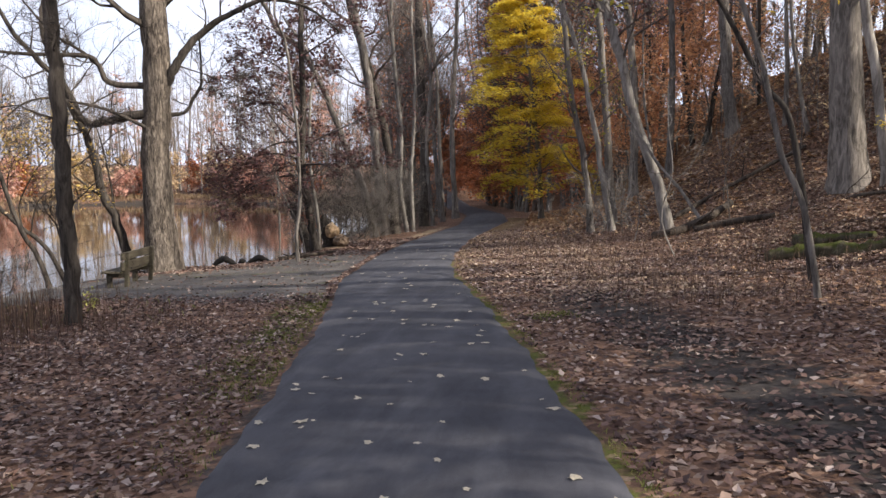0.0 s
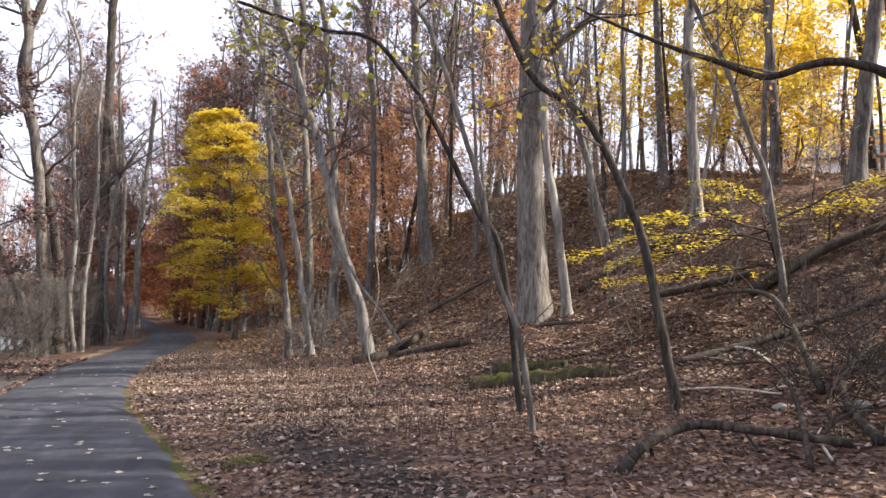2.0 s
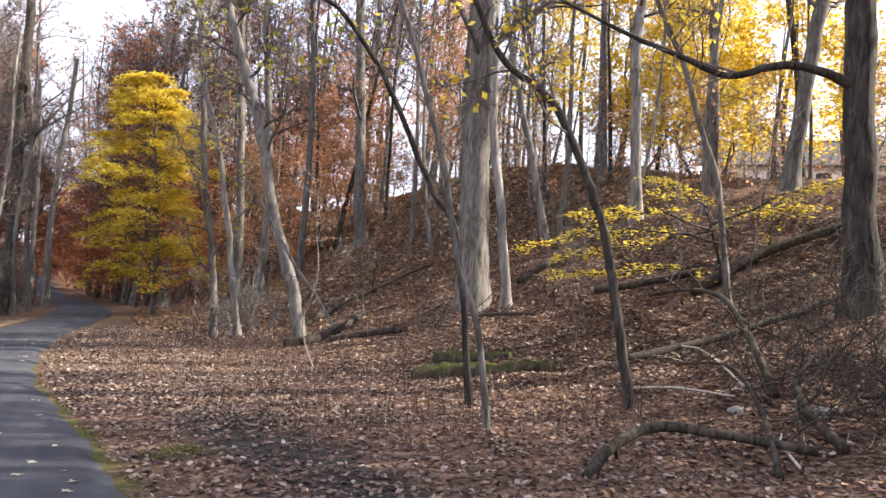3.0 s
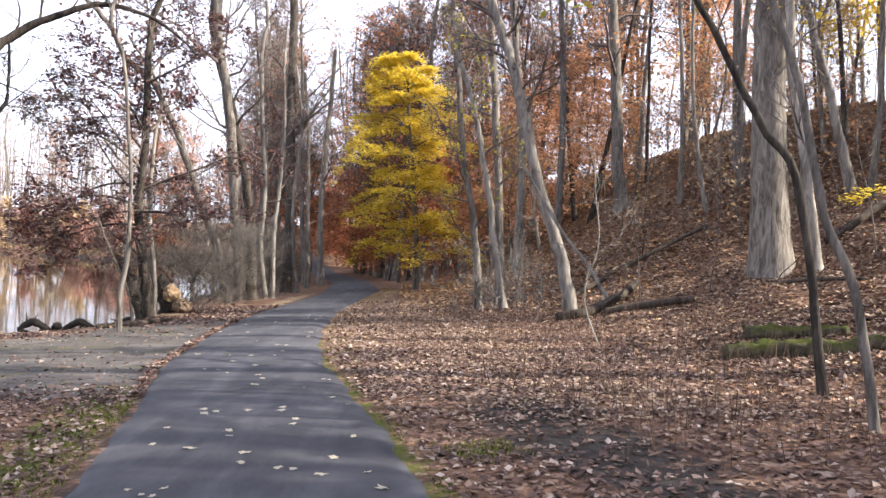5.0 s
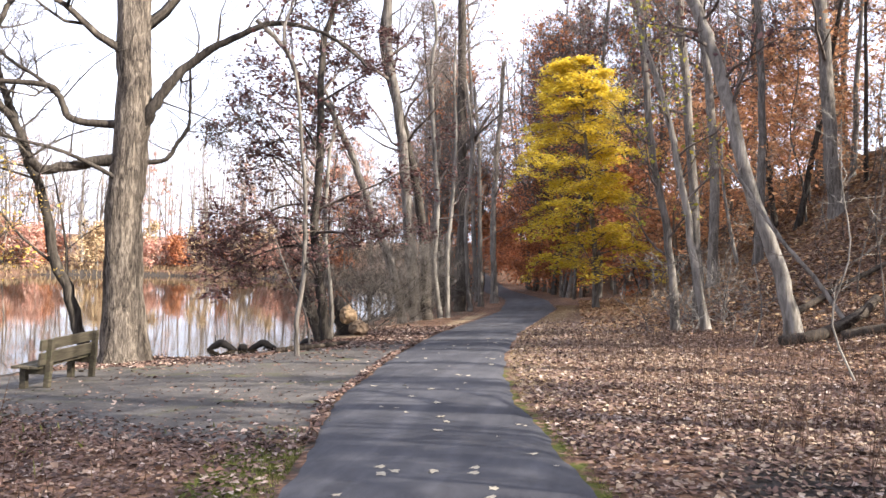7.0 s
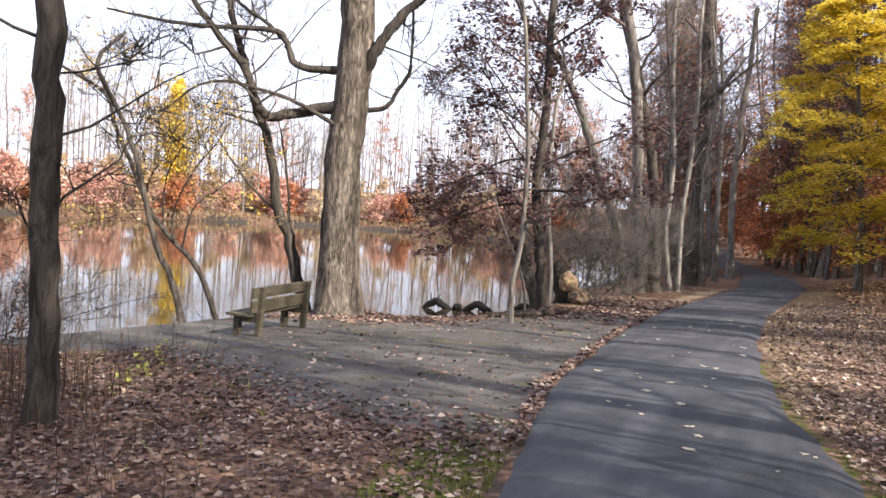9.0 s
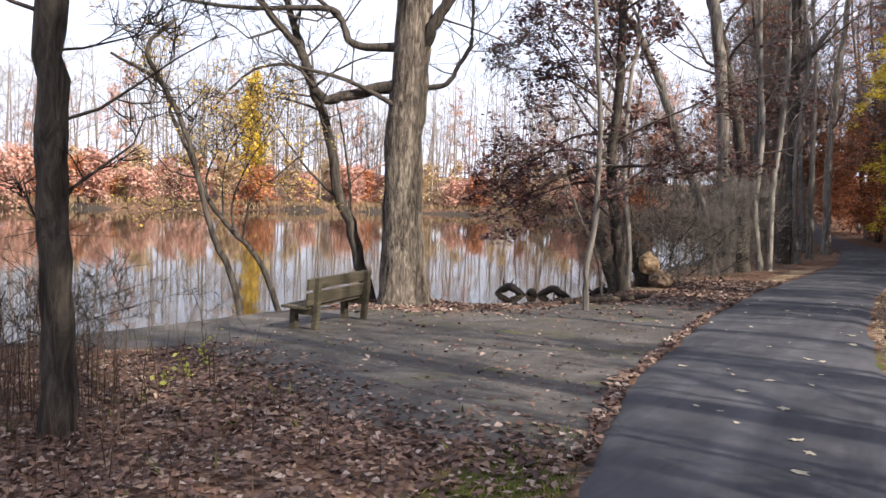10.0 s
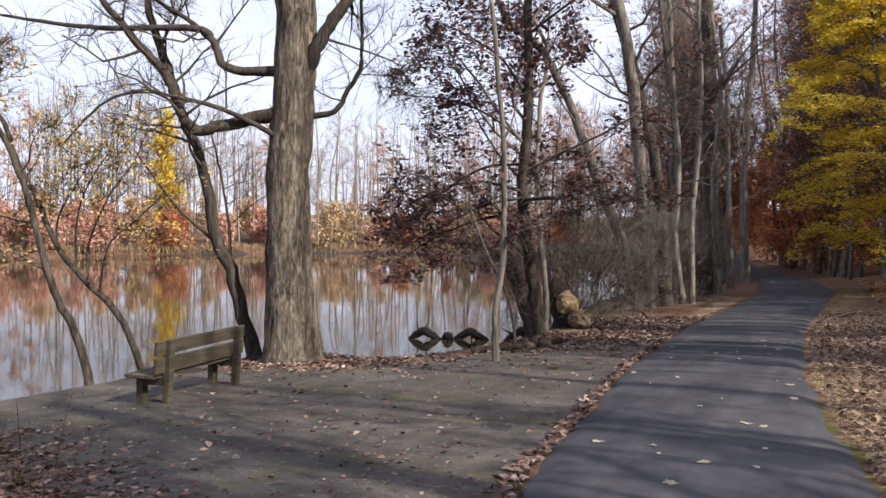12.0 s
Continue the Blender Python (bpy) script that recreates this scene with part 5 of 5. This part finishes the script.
log([(7.1, 14.2, 0), (8.3, 14.0, 0.05), (9.5, 13.75, 0.06), (10.9, 13.3, 0)], 0.07, 0.05, "long thin fallen stem up the slope", seed=6, branches=4, name="fallen_branch", category="branch")
log([(10.2, 16.5, 0.05), (11.6, 16.2, 0.1), (13.2, 15.6, 0.05)], 0.12, 0.09, "dark fallen trunk high on the slope", seed=7, branches=3)
log([(7.2, 11.3, 0), (7.6, 12.2, 0.45), (8.1, 13.3, 0.75), (8.5, 14.6, 0.7), (8.4, 15.4, 0.45)], 0.05, 0.025, "dark arching dead branch on the slope", seed=8, branches=5, name="fallen_branch", category="branch")
log([(6.3, 13.0, 0.03), (6.6, 12.3, 0.1), (6.9, 11.6, 0.03)], 0.018, 0.01, "bleached white stick on the leaves", STICK_PALE, seed=9, branches=3, name="stick", category="stick")
log([(8.1, 14.2, 0.03), (7.7, 13.1, 0.12), (7.3, 11.9, 0.03)], 0.02, 0.012, "bleached white stick on the leaves", STICK_PALE, seed=10, branches=3, name="stick", category="stick")
log([(5.6, 9.4, 0.03), (5.9, 9.9, 0.05), (6.2, 10.2, 0.03)], 0.014, 0.008, "short bleached stick on the leaves", STICK_PALE, seed=101, branches=2, name="stick", category="stick")
log([(4.6, 26.2, 0), (6.5, 27.3, 0.05), (8.8, 27.6, 0.05)], 0.08, 0.05, "fallen stem across the slope", seed=102, branches=4)
log([(6.5, 20.6, 0), (7.5, 20.0, 0.05), (8.2, 18.9, 0)], 0.05, 0.03, "dead branch on the leafy slope", seed=103, branches=4, name="fallen_branch", category="branch")
log([(9.5, 22.5, 0), (11.2, 22.9, 0.1), (12.8, 22.4, 0.1)], 0.1, 0.07, "grey fallen trunk on the slope", seed=104, branches=3)
log([(7.5, 9.6, 0), (8.3, 10.4, 0.12), (9.4, 10.6, 0.1)], 0.06, 0.04, "dark dead branch tangled on the slope", seed=105, branches=7, name="fallen_branch", category="branch")
log([(6.9, 8.9, 0), (7.4, 9.6, 0.25), (7.7, 10.6, 0.1)], 0.045, 0.02, "dead twisted branch on the slope", seed=106, branches=7, name="fallen_branch", category="branch")
log([(5.3, 9.3, 0.02), (6.0, 10.3, 0.3), (6.5, 11.3, 0.5), (6.7, 12.4, 0.35)], 0.03, 0.012, "dark thin dead branch sticking up from leaves", seed=108, branches=6, name="fallen_branch", category="branch")
log([(6.2, 9.5, 0.02), (6.7, 10.4, 0.1), (7.5, 11.3, 0.15), (8.6, 12.0, 0.1)], 0.05, 0.03, "dark dead limb lying among brush", seed=109, branches=6, name="fallen_branch", category="branch")
log([(-6.9, 23.9, 0), (-6.2, 24.5, 0.02), (-5.7, 25.6, 0)], 0.07, 0.06, "weathered log edging the pad", seed=107)


def bench():
    """The plank bench facing the pond."""
    x, y = -8.75, 19.25
    thing = empty("park_bench", (x, y, ground_at(x, y) - 0.06), "weathered grey-brown plank park bench facing the pond", "bench")
    turn = pose(0, 0, 0, 0, 0, 8)

    def piece(name, size, at, lean=0.0, roll=0.0, mat=PLANK):
        bm = bmesh.new()
        bar(bm, size, turn @ pose(*at, 0, lean, roll), 0.008)
        part(name, bm, mat, thing)

    for e in (-0.72, 0.72):
        piece("back_post", (0.09, 0.09, 0.94), (0.1, e, 0.42), 4)
        piece("front_leg", (0.1, 0.1, 0.46), (-0.3, e, 0.2))
        piece("seat_bearer", (0.5, 0.07, 0.1), (-0.1, e, 0.37))
    for i in range(3):
        piece("seat_plank", (0.135, 1.82, 0.045), (-0.34 + 0.15 * i, 0, 0.445))
    piece("backrest_plank", (0.045, 1.84, 0.17), (0.075, 0, 0.8), 4)
    piece("backrest_plank", (0.045, 1.84, 0.19), (0.06, 0, 0.58), 4)
    return thing


bench()


def rotten_stump():
    """A broken black stump with a sawn log end beside it."""
    x, y = -6.55, 28.0
    thing = empty("tree_stump", (x, y, ground_at(x, y)), "rotten black tree stump with a sawn log beside it", "stump")
    r = np.random.default_rng(44)
    v, f = tubes([(spline([(-0.66, -0.1, -0.1), (-0.9, -0.05, 0.55), (-1.2, 0, 1.2), (-1.42, 0.05, 1.65)], 14), np.r_[np.linspace(0.17, 0.13, 12), 0.09, 0.01])], 12, r, 0.16)
    part("snag", mesh_of("snag", v, f), ROT, thing)
    v, f = tubes([(spline([(0.0, 0.05, -0.1), (-0.04, 0, 0.45), (-0.14, -0.02, 0.85), (-0.22, 0, 1.2)], 12), np.r_[np.linspace(0.28, 0.14, 10), 0.09, 0.01])], 12, r, 0.18)
    part("stump_body", mesh_of("stump_body", v, f), ROT, thing)

    def lump(name, at, size, material, seed, label, ridge=0.16):
        bm = bmesh.new()
        bmesh.ops.create_icosphere(bm, subdivisions=3, radius=1.0)
        for v in bm.verts:
            n = noise.noise(v.co * 1.7 + Vector((seed, 0, 0))) * 2 * ridge + noise.noise(v.co * 5 + Vector((0, seed, 0))) * ridge
            v.co = v.co * (1 + n)
            v.co = Vector((v.co.x * size[0] + at[0], v.co.y * size[1] + at[1], v.co.z * size[2] + at[2]))
        part(name, bm, material, thing, label)

    lump("torn_wood", (0.14, -0.22, 0.66), (0.24, 0.22, 0.24), CUT_WOOD, 1.0, "pale torn heartwood")
    lump("root_lump", (0.46, -0.24, 0.3), (0.25, 0.24, 0.21), STUMPWOOD, 4.0, "grey weathered root lump")
    lump("root_mound", (0.3, -0.3, -0.02), (0.5, 0.4, 0.14), STUMPWOOD, 7.0, "soil-caked root mound")
    v, f = tubes(sprout(r, spline([(0.2, -0.3, 0.2), (0.5, -0.4, 0.5), (0.4, -0.5, 0.9)], 6), np.linspace(0.05, 0.02, 6), 5, 0.6, 1, 0.9, 0.1, 0.1, [], 0.01), 5)
    part("root", mesh_of("root", v, f), BARK_DEAD, thing)


rotten_stump()


def driftwood(x, y, turn, span, rise, seed):
    """A drowned bough arching out of the water."""
    r = np.random.default_rng(seed)
    thing = empty("driftwood", (x, y, WATER_LEVEL), "black drowned branch arching out of the pond", "branch", "drowned branches in the pond")
    thing.rotation_euler = (0, 0, radians(turn))
    q = np.array([(span * (u - 0.5), 0.03 * math.sin(9 * u), rise * (1.15 - abs(u - 0.45) * 2.6)) for u in np.linspace(0, 1, 16)])
    stem = (q, 0.05 + 0.075 * np.sin(np.linspace(0.2, 2.9, 16)))
    v, f = tubes([stem], 8, r, 0.1)
    part("bough", mesh_of("bough", v, f), DRIFT, thing)
    v, f = tubes(sprout(r, q, stem[1], 4, 0.35, 1, 0.9, 0.02, 0.2, [], 0.006), 4)
    part("twig_spray", mesh_of("twigs", v, f), DRIFT, thing)["kind"] = "stuff"


driftwood(-11.72, 31.15, 24, 0.95, 0.23, 1)
driftwood(-10.5, 31.7, 20, 1.0, 0.22, 2)
driftwood(-11.1, 31.35, 40, 0.25, 0.12, 3)
driftwood(-9.0, 31.9, 12, 1.1, 0.3, 4)


def house():
    """The house beyond the hilltop trees."""
    x, y = 44.0, 47.0
    z = ground_at(x, y)
    thing = empty("house", (x, y, z - 1.2), "pale house with dark roof behind hilltop trees", "house")
    thing.rotation_euler = (0, 0, radians(-44))
    bm = bmesh.new()
    bar(bm, (13, 8, 5.4), pose(0, 0, 2.5), 0.03)
    part("wall", bm, SIDING, thing)
    bm = bmesh.new()
    for a in (-1, 1):
        bar(bm, (14, 5.3, 0.2), pose(0, a * 2.15, 6.3, -a * 30, 0, 0), 0.03)
    part("roof", bm, SHINGLE, thing)
    for i in range(4):
        for k in (1.6, 4.0):
            bm = bmesh.new()
            bar(bm, (1.2, 0.1, 1.4), pose(-4.6 + 3.0 * i, -4.0, k), 0.01)
            w = part("window", bm, TRIM, thing)
            bm = bmesh.new()
            bar(bm, (1.0, 0.06, 1.2), pose(-4.6 + 3.0 * i, -4.04, k), 0.005)
            part("pane", bm, GLASS, w)


house()


def stones():
    for i, (x, y, s) in enumerate([(6.55, 11.2, 0.09), (6.9, 10.4, 0.1)]):
        bm = bmesh.new()
        bmesh.ops.create_icosphere(bm, subdivisions=2, radius=s)
        r = random.Random(i)
        for v in bm.verts:
            v.co *= r.uniform(0.8, 1.1)
            v.co.z *= 0.75
        ob = part("stone", bm, STONE)
        ob.location = (x, y, ground_at(x, y) + s * 0.35)
        tagged(ob, "small pale stone half sunk in fallen leaves", "stone", "pale stones on the slope")


stones()

# ---- fallen leaves, weeds and grass ----
rng = np.random.default_rng(77)


def on_ground(x, y, lift):
    return np.stack([x, y, land(x, y) + lift], -1)


def litter(name, count, box, size, lift, material, label, keep, seed):
    r = np.random.default_rng(seed)
    x, y = r.uniform(box[0], box[1], count), r.uniform(box[2], box[3], count)
    ok = keep(x, y, r)
    x, y = x[ok], y[ok]
    v, f = flakes(on_ground(x, y, lift + r.uniform(0, 0.025, len(x))), size, r, 0.78, 1.35)
    return tagged(part(name, mesh_of(name, v, f, False), material), label, "leaves", kind="stuff")


def soft_ground(x, y, r):
    d = np.maximum(x - right_edge(y), left_edge(y) - x)
    pad = (x < left_edge(y)) & (y > pad_front(x)) & (y < 27) & (x > -11)
    dens = ease(-0.06, 0.22, d) * np.where(pad, 0.05 + 0.75 * ease(1.3, 0.0, y - pad_front(x)) * (0.35 + 0.65 * (np.sin(2.7 * x + 1.1) * np.sin(1.9 * x - 3.1 * y) > -0.2)), 1.0) * np.where(pond_distance(x, y) < 0.6, 0.05, 1)
    verge = (x > right_edge(y)) & (x < right_edge(y) + 2.2) & (y > 15)
    bare = np.exp(-(((x - right_edge(y) - 1.4) / 0.9) ** 2)) * ease(15, 12, y) * (0.5 + 0.5 * np.sin(2.1 * y + 1.3 * x))
    return r.uniform(0, 1, x.shape) < dens * (1 - 0.75 * bare) * np.where(verge, 1.0, 1)


litter("fallen_leaves", 90000, (-9, 9, 4.5, 18), 0.044, 0.008, LITTER, "brown and grey fallen leaves covering the forest floor", soft_ground, 1)
litter("fallen_leaves", 80000, (-9, 14, 14, 32), 0.055, 0.01, LITTER, "brown and tan fallen leaves covering the forest floor", soft_ground, 2)
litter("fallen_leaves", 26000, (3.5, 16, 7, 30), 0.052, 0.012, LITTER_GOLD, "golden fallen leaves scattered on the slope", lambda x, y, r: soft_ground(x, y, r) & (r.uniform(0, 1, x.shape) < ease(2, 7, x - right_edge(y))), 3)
# Hill leaves coloured brighter than those on the flat, to pass for sunlit.
litter("fallen_leaves", 40000, (4, 42, 25, 70), 0.12, 0.012, LITTER_HILL_LIT, "rust and golden leaves covering the hill, brightened to look sunlit", soft_ground, 4)
litter("fallen_leaves", 1500, (-11, -3, 15, 28), 0.034, 0.01, LITTER, "scattered leaves on the worn pad", lambda x, y, r: (x < left_edge(y)) & (y > pad_front(x)), 5)
# Paler leaves laid on the slope to make up for missing sun.
litter("fallen_leaves", 46000, (3, 20, 13, 40), 0.062, 0.02, LITTER_TAN, "tan and orange leaves on the lower slope, brightened to look sunlit", lambda x, y, r: soft_ground(x, y, r) & (r.uniform(0, 1, x.shape) < 0.75 * ease(3.5, 7.5, x - right_edge(y))), 6)
litter("fallen_leaves", 30000, (-2.5, 5, 12.5, 34), 0.044, 0.015, LITTER_TAN, "dry tan leaves over the sunny verge", lambda x, y, r: soft_ground(x, y, r) & (x > right_edge(y)) & (r.uniform(0, 1, x.shape) < ease(4.5, 2.2, x - right_edge(y)) * (0.35 + 0.65 * ease(0.4, 2.2, x - right_edge(y)))), 7)
# More of the brightened litter, standing in for sun on the hill foot.
litter("fallen_leaves", 32000, (0, 16, 25, 52), 0.11, 0.02, LITTER_HILL_LIT, "rust and orange leaves on the hill foot, brightened to look sunlit", lambda x, y, r: soft_ground(x, y, r) & (x > right_edge(y) + 0.8) & (r.uniform(0, 1, x.shape) < ease(24, 36, y)), 8)
litter("fallen_leaves", 10000, (-9.5, -0.5, 4.5, 16), 0.056, 0.016, LITTER_RED, "red-brown oak leaves in the bed by the path", lambda x, y, r: soft_ground(x, y, r) & (x < left_edge(y) - 0.5) & (r.uniform(0, 1, x.shape) < 0.2 + 0.8 * ease(1.0, 3.5, left_edge(y) - x)), 9)
# leaves drifted along the path's left edge and round the oak
n = 1700
ty = rng.uniform(14.5, 32, n)
tx = left_edge(ty) - np.abs(rng.normal(0, 0.07, n)) + 0.04
v, f = flakes(on_ground(tx, ty, 0.03), 0.06, rng, 0.75)
tagged(part("fallen_leaves", mesh_of("fallen_leaves", v, f, False), LITTER), "dry leaves drifted along the asphalt edge", "leaves", kind="stuff")
n = 5000
ta = rng.uniform(0, 2 * np.pi, n)
tr = np.abs(rng.normal(0, 0.8, n)) + 0.45
tx, ty = -9.6 + np.cos(ta) * tr * 1.5, 22.6 + np.sin(ta) * tr * 0.7
ok = pond_distance(tx, ty) > 0.3
v, f = flakes(on_ground(tx[ok], ty[ok], 0.02), 0.07, rng, 0.75)
tagged(part("fallen_leaves", mesh_of("fallen_leaves", v, f, False), LITTER), "orange-brown leaves heaped round the oak's foot", "leaves", kind="stuff")
n = 6000
tx, ty = rng.normal(-5.6, 0.9, n), rng.normal(27.6, 1.6, n)
ok = (pond_distance(tx, ty) > 0.3) & (tx < left_edge(ty) - 0.1)
v, f = flakes(on_ground(tx[ok], ty[ok], 0.02), 0.08, rng, 0.75)
tagged(part("fallen_leaves", mesh_of("fallen_leaves", v, f, False), LITTER), "dry leaves heaped round the stump", "leaves", kind="stuff")


def blades(name, x, y, height, material, label, seed, width=0.006, lean=0.3, category="grass"):
    """Upright stalks or blades, each a bent, narrow strip."""
    r = np.random.default_rng(seed)
    n = len(x)
    foot = on_ground(x, y, -0.01)
    h = height * r.uniform(0.5, 1.3, n)[:, None]
    a = r.uniform(0, 2 * np.pi, n)
    side = np.stack([np.cos(a), np.sin(a), np.zeros(n)], -1) * width
    over = np.stack([r.normal(0, lean, n), r.normal(0, lean, n), np.ones(n)], -1) * h
    mid = foot + over * 0.5 + np.array([0, 0, 1]) * h * 0.08
    v = np.stack([foot - side, foot + side, mid + side * 0.7, mid - side * 0.7, foot + over], 1).reshape(-1, 3)
    b = np.arange(n)[:, None] * 5
    f = np.concatenate([b + [0, 1, 2], b + [0, 2, 3], b + [3, 2, 4]], 1).reshape(-1, 3)
    return tagged(part(name, mesh_of(name, v, f, False), material), label, category, kind="stuff")


# straw beside the sunlit stretch, moss and grass at the edges, dry weeds
y0 = rng.uniform(15, 46, 26000)
x0 = right_edge(y0) + np.abs(rng.normal(0, 0.6, 26000)) + 0.03
ok = rng.uniform(0, 1, 26000) < 0.6
blades("dry_grass", x0[ok], y0[ok], 0.045, STRAW, "short straw-coloured grass on the path verge", 1)
y0 = rng.uniform(6, 15.2, 18000)
x0 = left_edge(y0) - np.abs(rng.normal(0.3, 0.28, 18000))
ok = rng.uniform(0, 1, 18000) < (0.15 + 0.85 * ease(7, 12, y0)) * (0.25 + 0.75 * (np.sin(y0 * 2.9) + np.sin(y0 * 1.3 + 2 * x0) > 0.2))
blades("grass", x0[ok], y0[ok], 0.045, GRASS, "green moss and grass at the path edge", 2, 0.005, 0.5)
y0 = rng.uniform(4.5, 16, 5000)
x0 = right_edge(y0) + np.abs(rng.normal(0.02, 0.07, 5000))
ok = rng.uniform(0, 1, 5000) < 0.25 + 0.25 * np.sin(y0 * 3.1)
blades("grass", x0[ok], y0[ok], 0.035, GRASS, "thin green moss along the path edge", 3, 0.005, 0.5)
x0, y0 = rng.uniform(-10.5, -4.5, 500), rng.uniform(12, 16, 500)
ok = (np.sin(3 * x0) * np.sin(2.3 * y0) > 0.55) & (y0 < pad_front(x0))
blades("grass", x0[ok], y0[ok], 0.14, GRASS, "scattered green weeds among the fallen leaves", 41, 0.008, 0.6)
x0, y0 = rng.normal(0.8, 0.16, 600), rng.normal(11.75, 0.16, 600)
blades("grass", x0, y0, 0.05, GRASS, "tuft of green moss beside the path", 4, 0.006, 0.5)
x0, y0 = rng.uniform(-0.4, 6.5, 3600), rng.uniform(11, 26, 3600)
ok = x0 > right_edge(y0) + 1.3
blades("weeds", x0[ok], y0[ok], 0.32, WEED, "thin brown weed stalks among the leaves", 5, 0.004, 0.25, "weeds")
x0, y0 = rng.normal(-9.4, 1.0, 240), rng.normal(14.2, 1.1, 240)
ok = (pond_distance(x0, y0) > 0.2) & (x0 < -6.4)
blades("weeds", x0[ok], y0[ok], 0.6, WEED, "tall dead brown weeds on the shore", 6, 0.005, 0.16, "weeds")
x0, y0 = rng.uniform(-15, -8.5, 900), rng.uniform(8, 17, 900)
ok = (np.abs(pond_distance(x0, y0) - 0.7) < 0.7)
blades("weeds", x0[ok], y0[ok], 0.9, WEED, "tall dead brown weeds along the water", 7, 0.009, 0.2, "weeds")
x0, y0 = rng.normal(-5.6, 1.3, 420), rng.normal(12.2, 1.2, 420)
ok = (x0 < left_edge(y0) - 1.0) & (y0 < pad_front(x0))
blades("weeds", x0[ok], y0[ok], 0.3, WEED, "brown weed stalks standing in the leaf bed", 61, 0.004, 0.2, "weeds")
x0, y0 = rng.normal(-7.0, 1.6, 300), rng.normal(14.6, 0.7, 300)
ok = np.sin(4 * x0) * np.sin(3 * y0) > 0.3
blades("grass", x0[ok], y0[ok], 0.1, GRASS, "green weeds at the edge of the pad", 62, 0.012, 0.6)
x0, y0 = rng.normal(-7.6, 1.0, 700), rng.normal(12.6, 1.0, 700)
ok = (x0 < left_edge(y0) - 3.2) & (y0 < pad_front(x0) - 0.4) & (pond_distance(x0, y0) > 0.2)
blades("weeds", x0[ok], y0[ok], 0.62, WEED, "dense dark dead weed stalks round the shore trunk", 63, 0.006, 0.13, "weeds")


def leafy_weed(x, y, height, seed):
    """A low weed with a few yellow-green leaves on thin stems."""
    r = np.random.default_rng(seed)
    thing = empty("weed", (x, y, ground_at(x, y) - 0.01), "low weed with yellow-green leaves at the pad edge", "weed", "leafy weeds at the pad edge")
    stems = [shoot(r, (0, 0, 0), (r.normal(0, 0.4), r.normal(0, 0.4), 1), height * r.uniform(0.6, 1.1), 0.005, 0.002, 0.15, 0.1, 5) for _ in range(6)]
    v, f = tubes(stems, 4)
    part("stem", mesh_of("stem", v, f), WEED, thing)
    v, f = flakes(np.vstack([p[1:] + r.normal(0, 0.025, (4, 3)) for p, _ in stems]), 0.042, r, 0.5, 1.3)
    part("foliage", mesh_of("foliage", v, f, False), LEAF_WEED, thing)["kind"] = "stuff"


for i, (x, y, h) in enumerate([(-7.3, 15.2, 0.32), (-7.6, 15.7, 0.42), (-6.9, 14.6, 0.22)]):
    leafy_weed(x, y, h, 300 + i)
# reeds on the far bank
x0, y0 = rng.uniform(-90, -30, 60000), rng.uniform(10, 110, 60000)
pd = pond_distance(x0, y0)
ok = (pd > 0.1) & (pd < 4) & ((x0 < -50) | (y0 > 90))
blades("reeds", x0[ok], y0[ok], 0.6, STRAW, "band of pale reeds on the far bank", 8, 0.06, 0.2, "reeds")

# pale leaves lying singly on the asphalt
r = random.Random(21)
shapes = []
for s in range(5):
    bm = bmesh.new()
    rim = []
    for i in range(10):
        a = i / 10 * 2 * math.pi
        d = (0.055 if i % 2 == 0 else 0.03) * r.uniform(0.8, 1.25)
        rim.append(bm.verts.new((math.cos(a) * d * 1.25, math.sin(a) * d, r.uniform(0.0, 0.016))))
    mid = bm.verts.new((0, 0, 0.006))
    for i in range(10):
        bm.faces.new((mid, rim[i], rim[(i + 1) % 10]))
    me = bpy.data.meshes.new("fallen_leaf")
    bm.to_mesh(me)
    bm.free()
    me.materials.append(LEAF_PATH)
    shapes.append(me)
for i in range(130):
    y = r.uniform(4.2, 13.5) if i < 80 else r.uniform(13, 26)
    u = r.uniform(0.06, 0.94)
    x = float(left_edge(y)) * (1 - u) + float(right_edge(y)) * u
    ob = new("fallen_leaf", shapes[r.randrange(5)])
    ob.location = (x, y, float(land(np.array([x]), np.array([y]), False)[0]) + 0.022 + 0.02 * (1 - (2 * u - 1) ** 2) + 0.001)
    ob.rotation_euler = (r.uniform(-0.1, 0.1), r.uniform(-0.1, 0.1), r.uniform(0, 6.3))
    k = r.uniform(0.35, 0.95)
    ob.scale = (k, k, k)
    tagged(ob, "single pale dry leaf lying on the asphalt", "leaf", "leaves lying on the path")
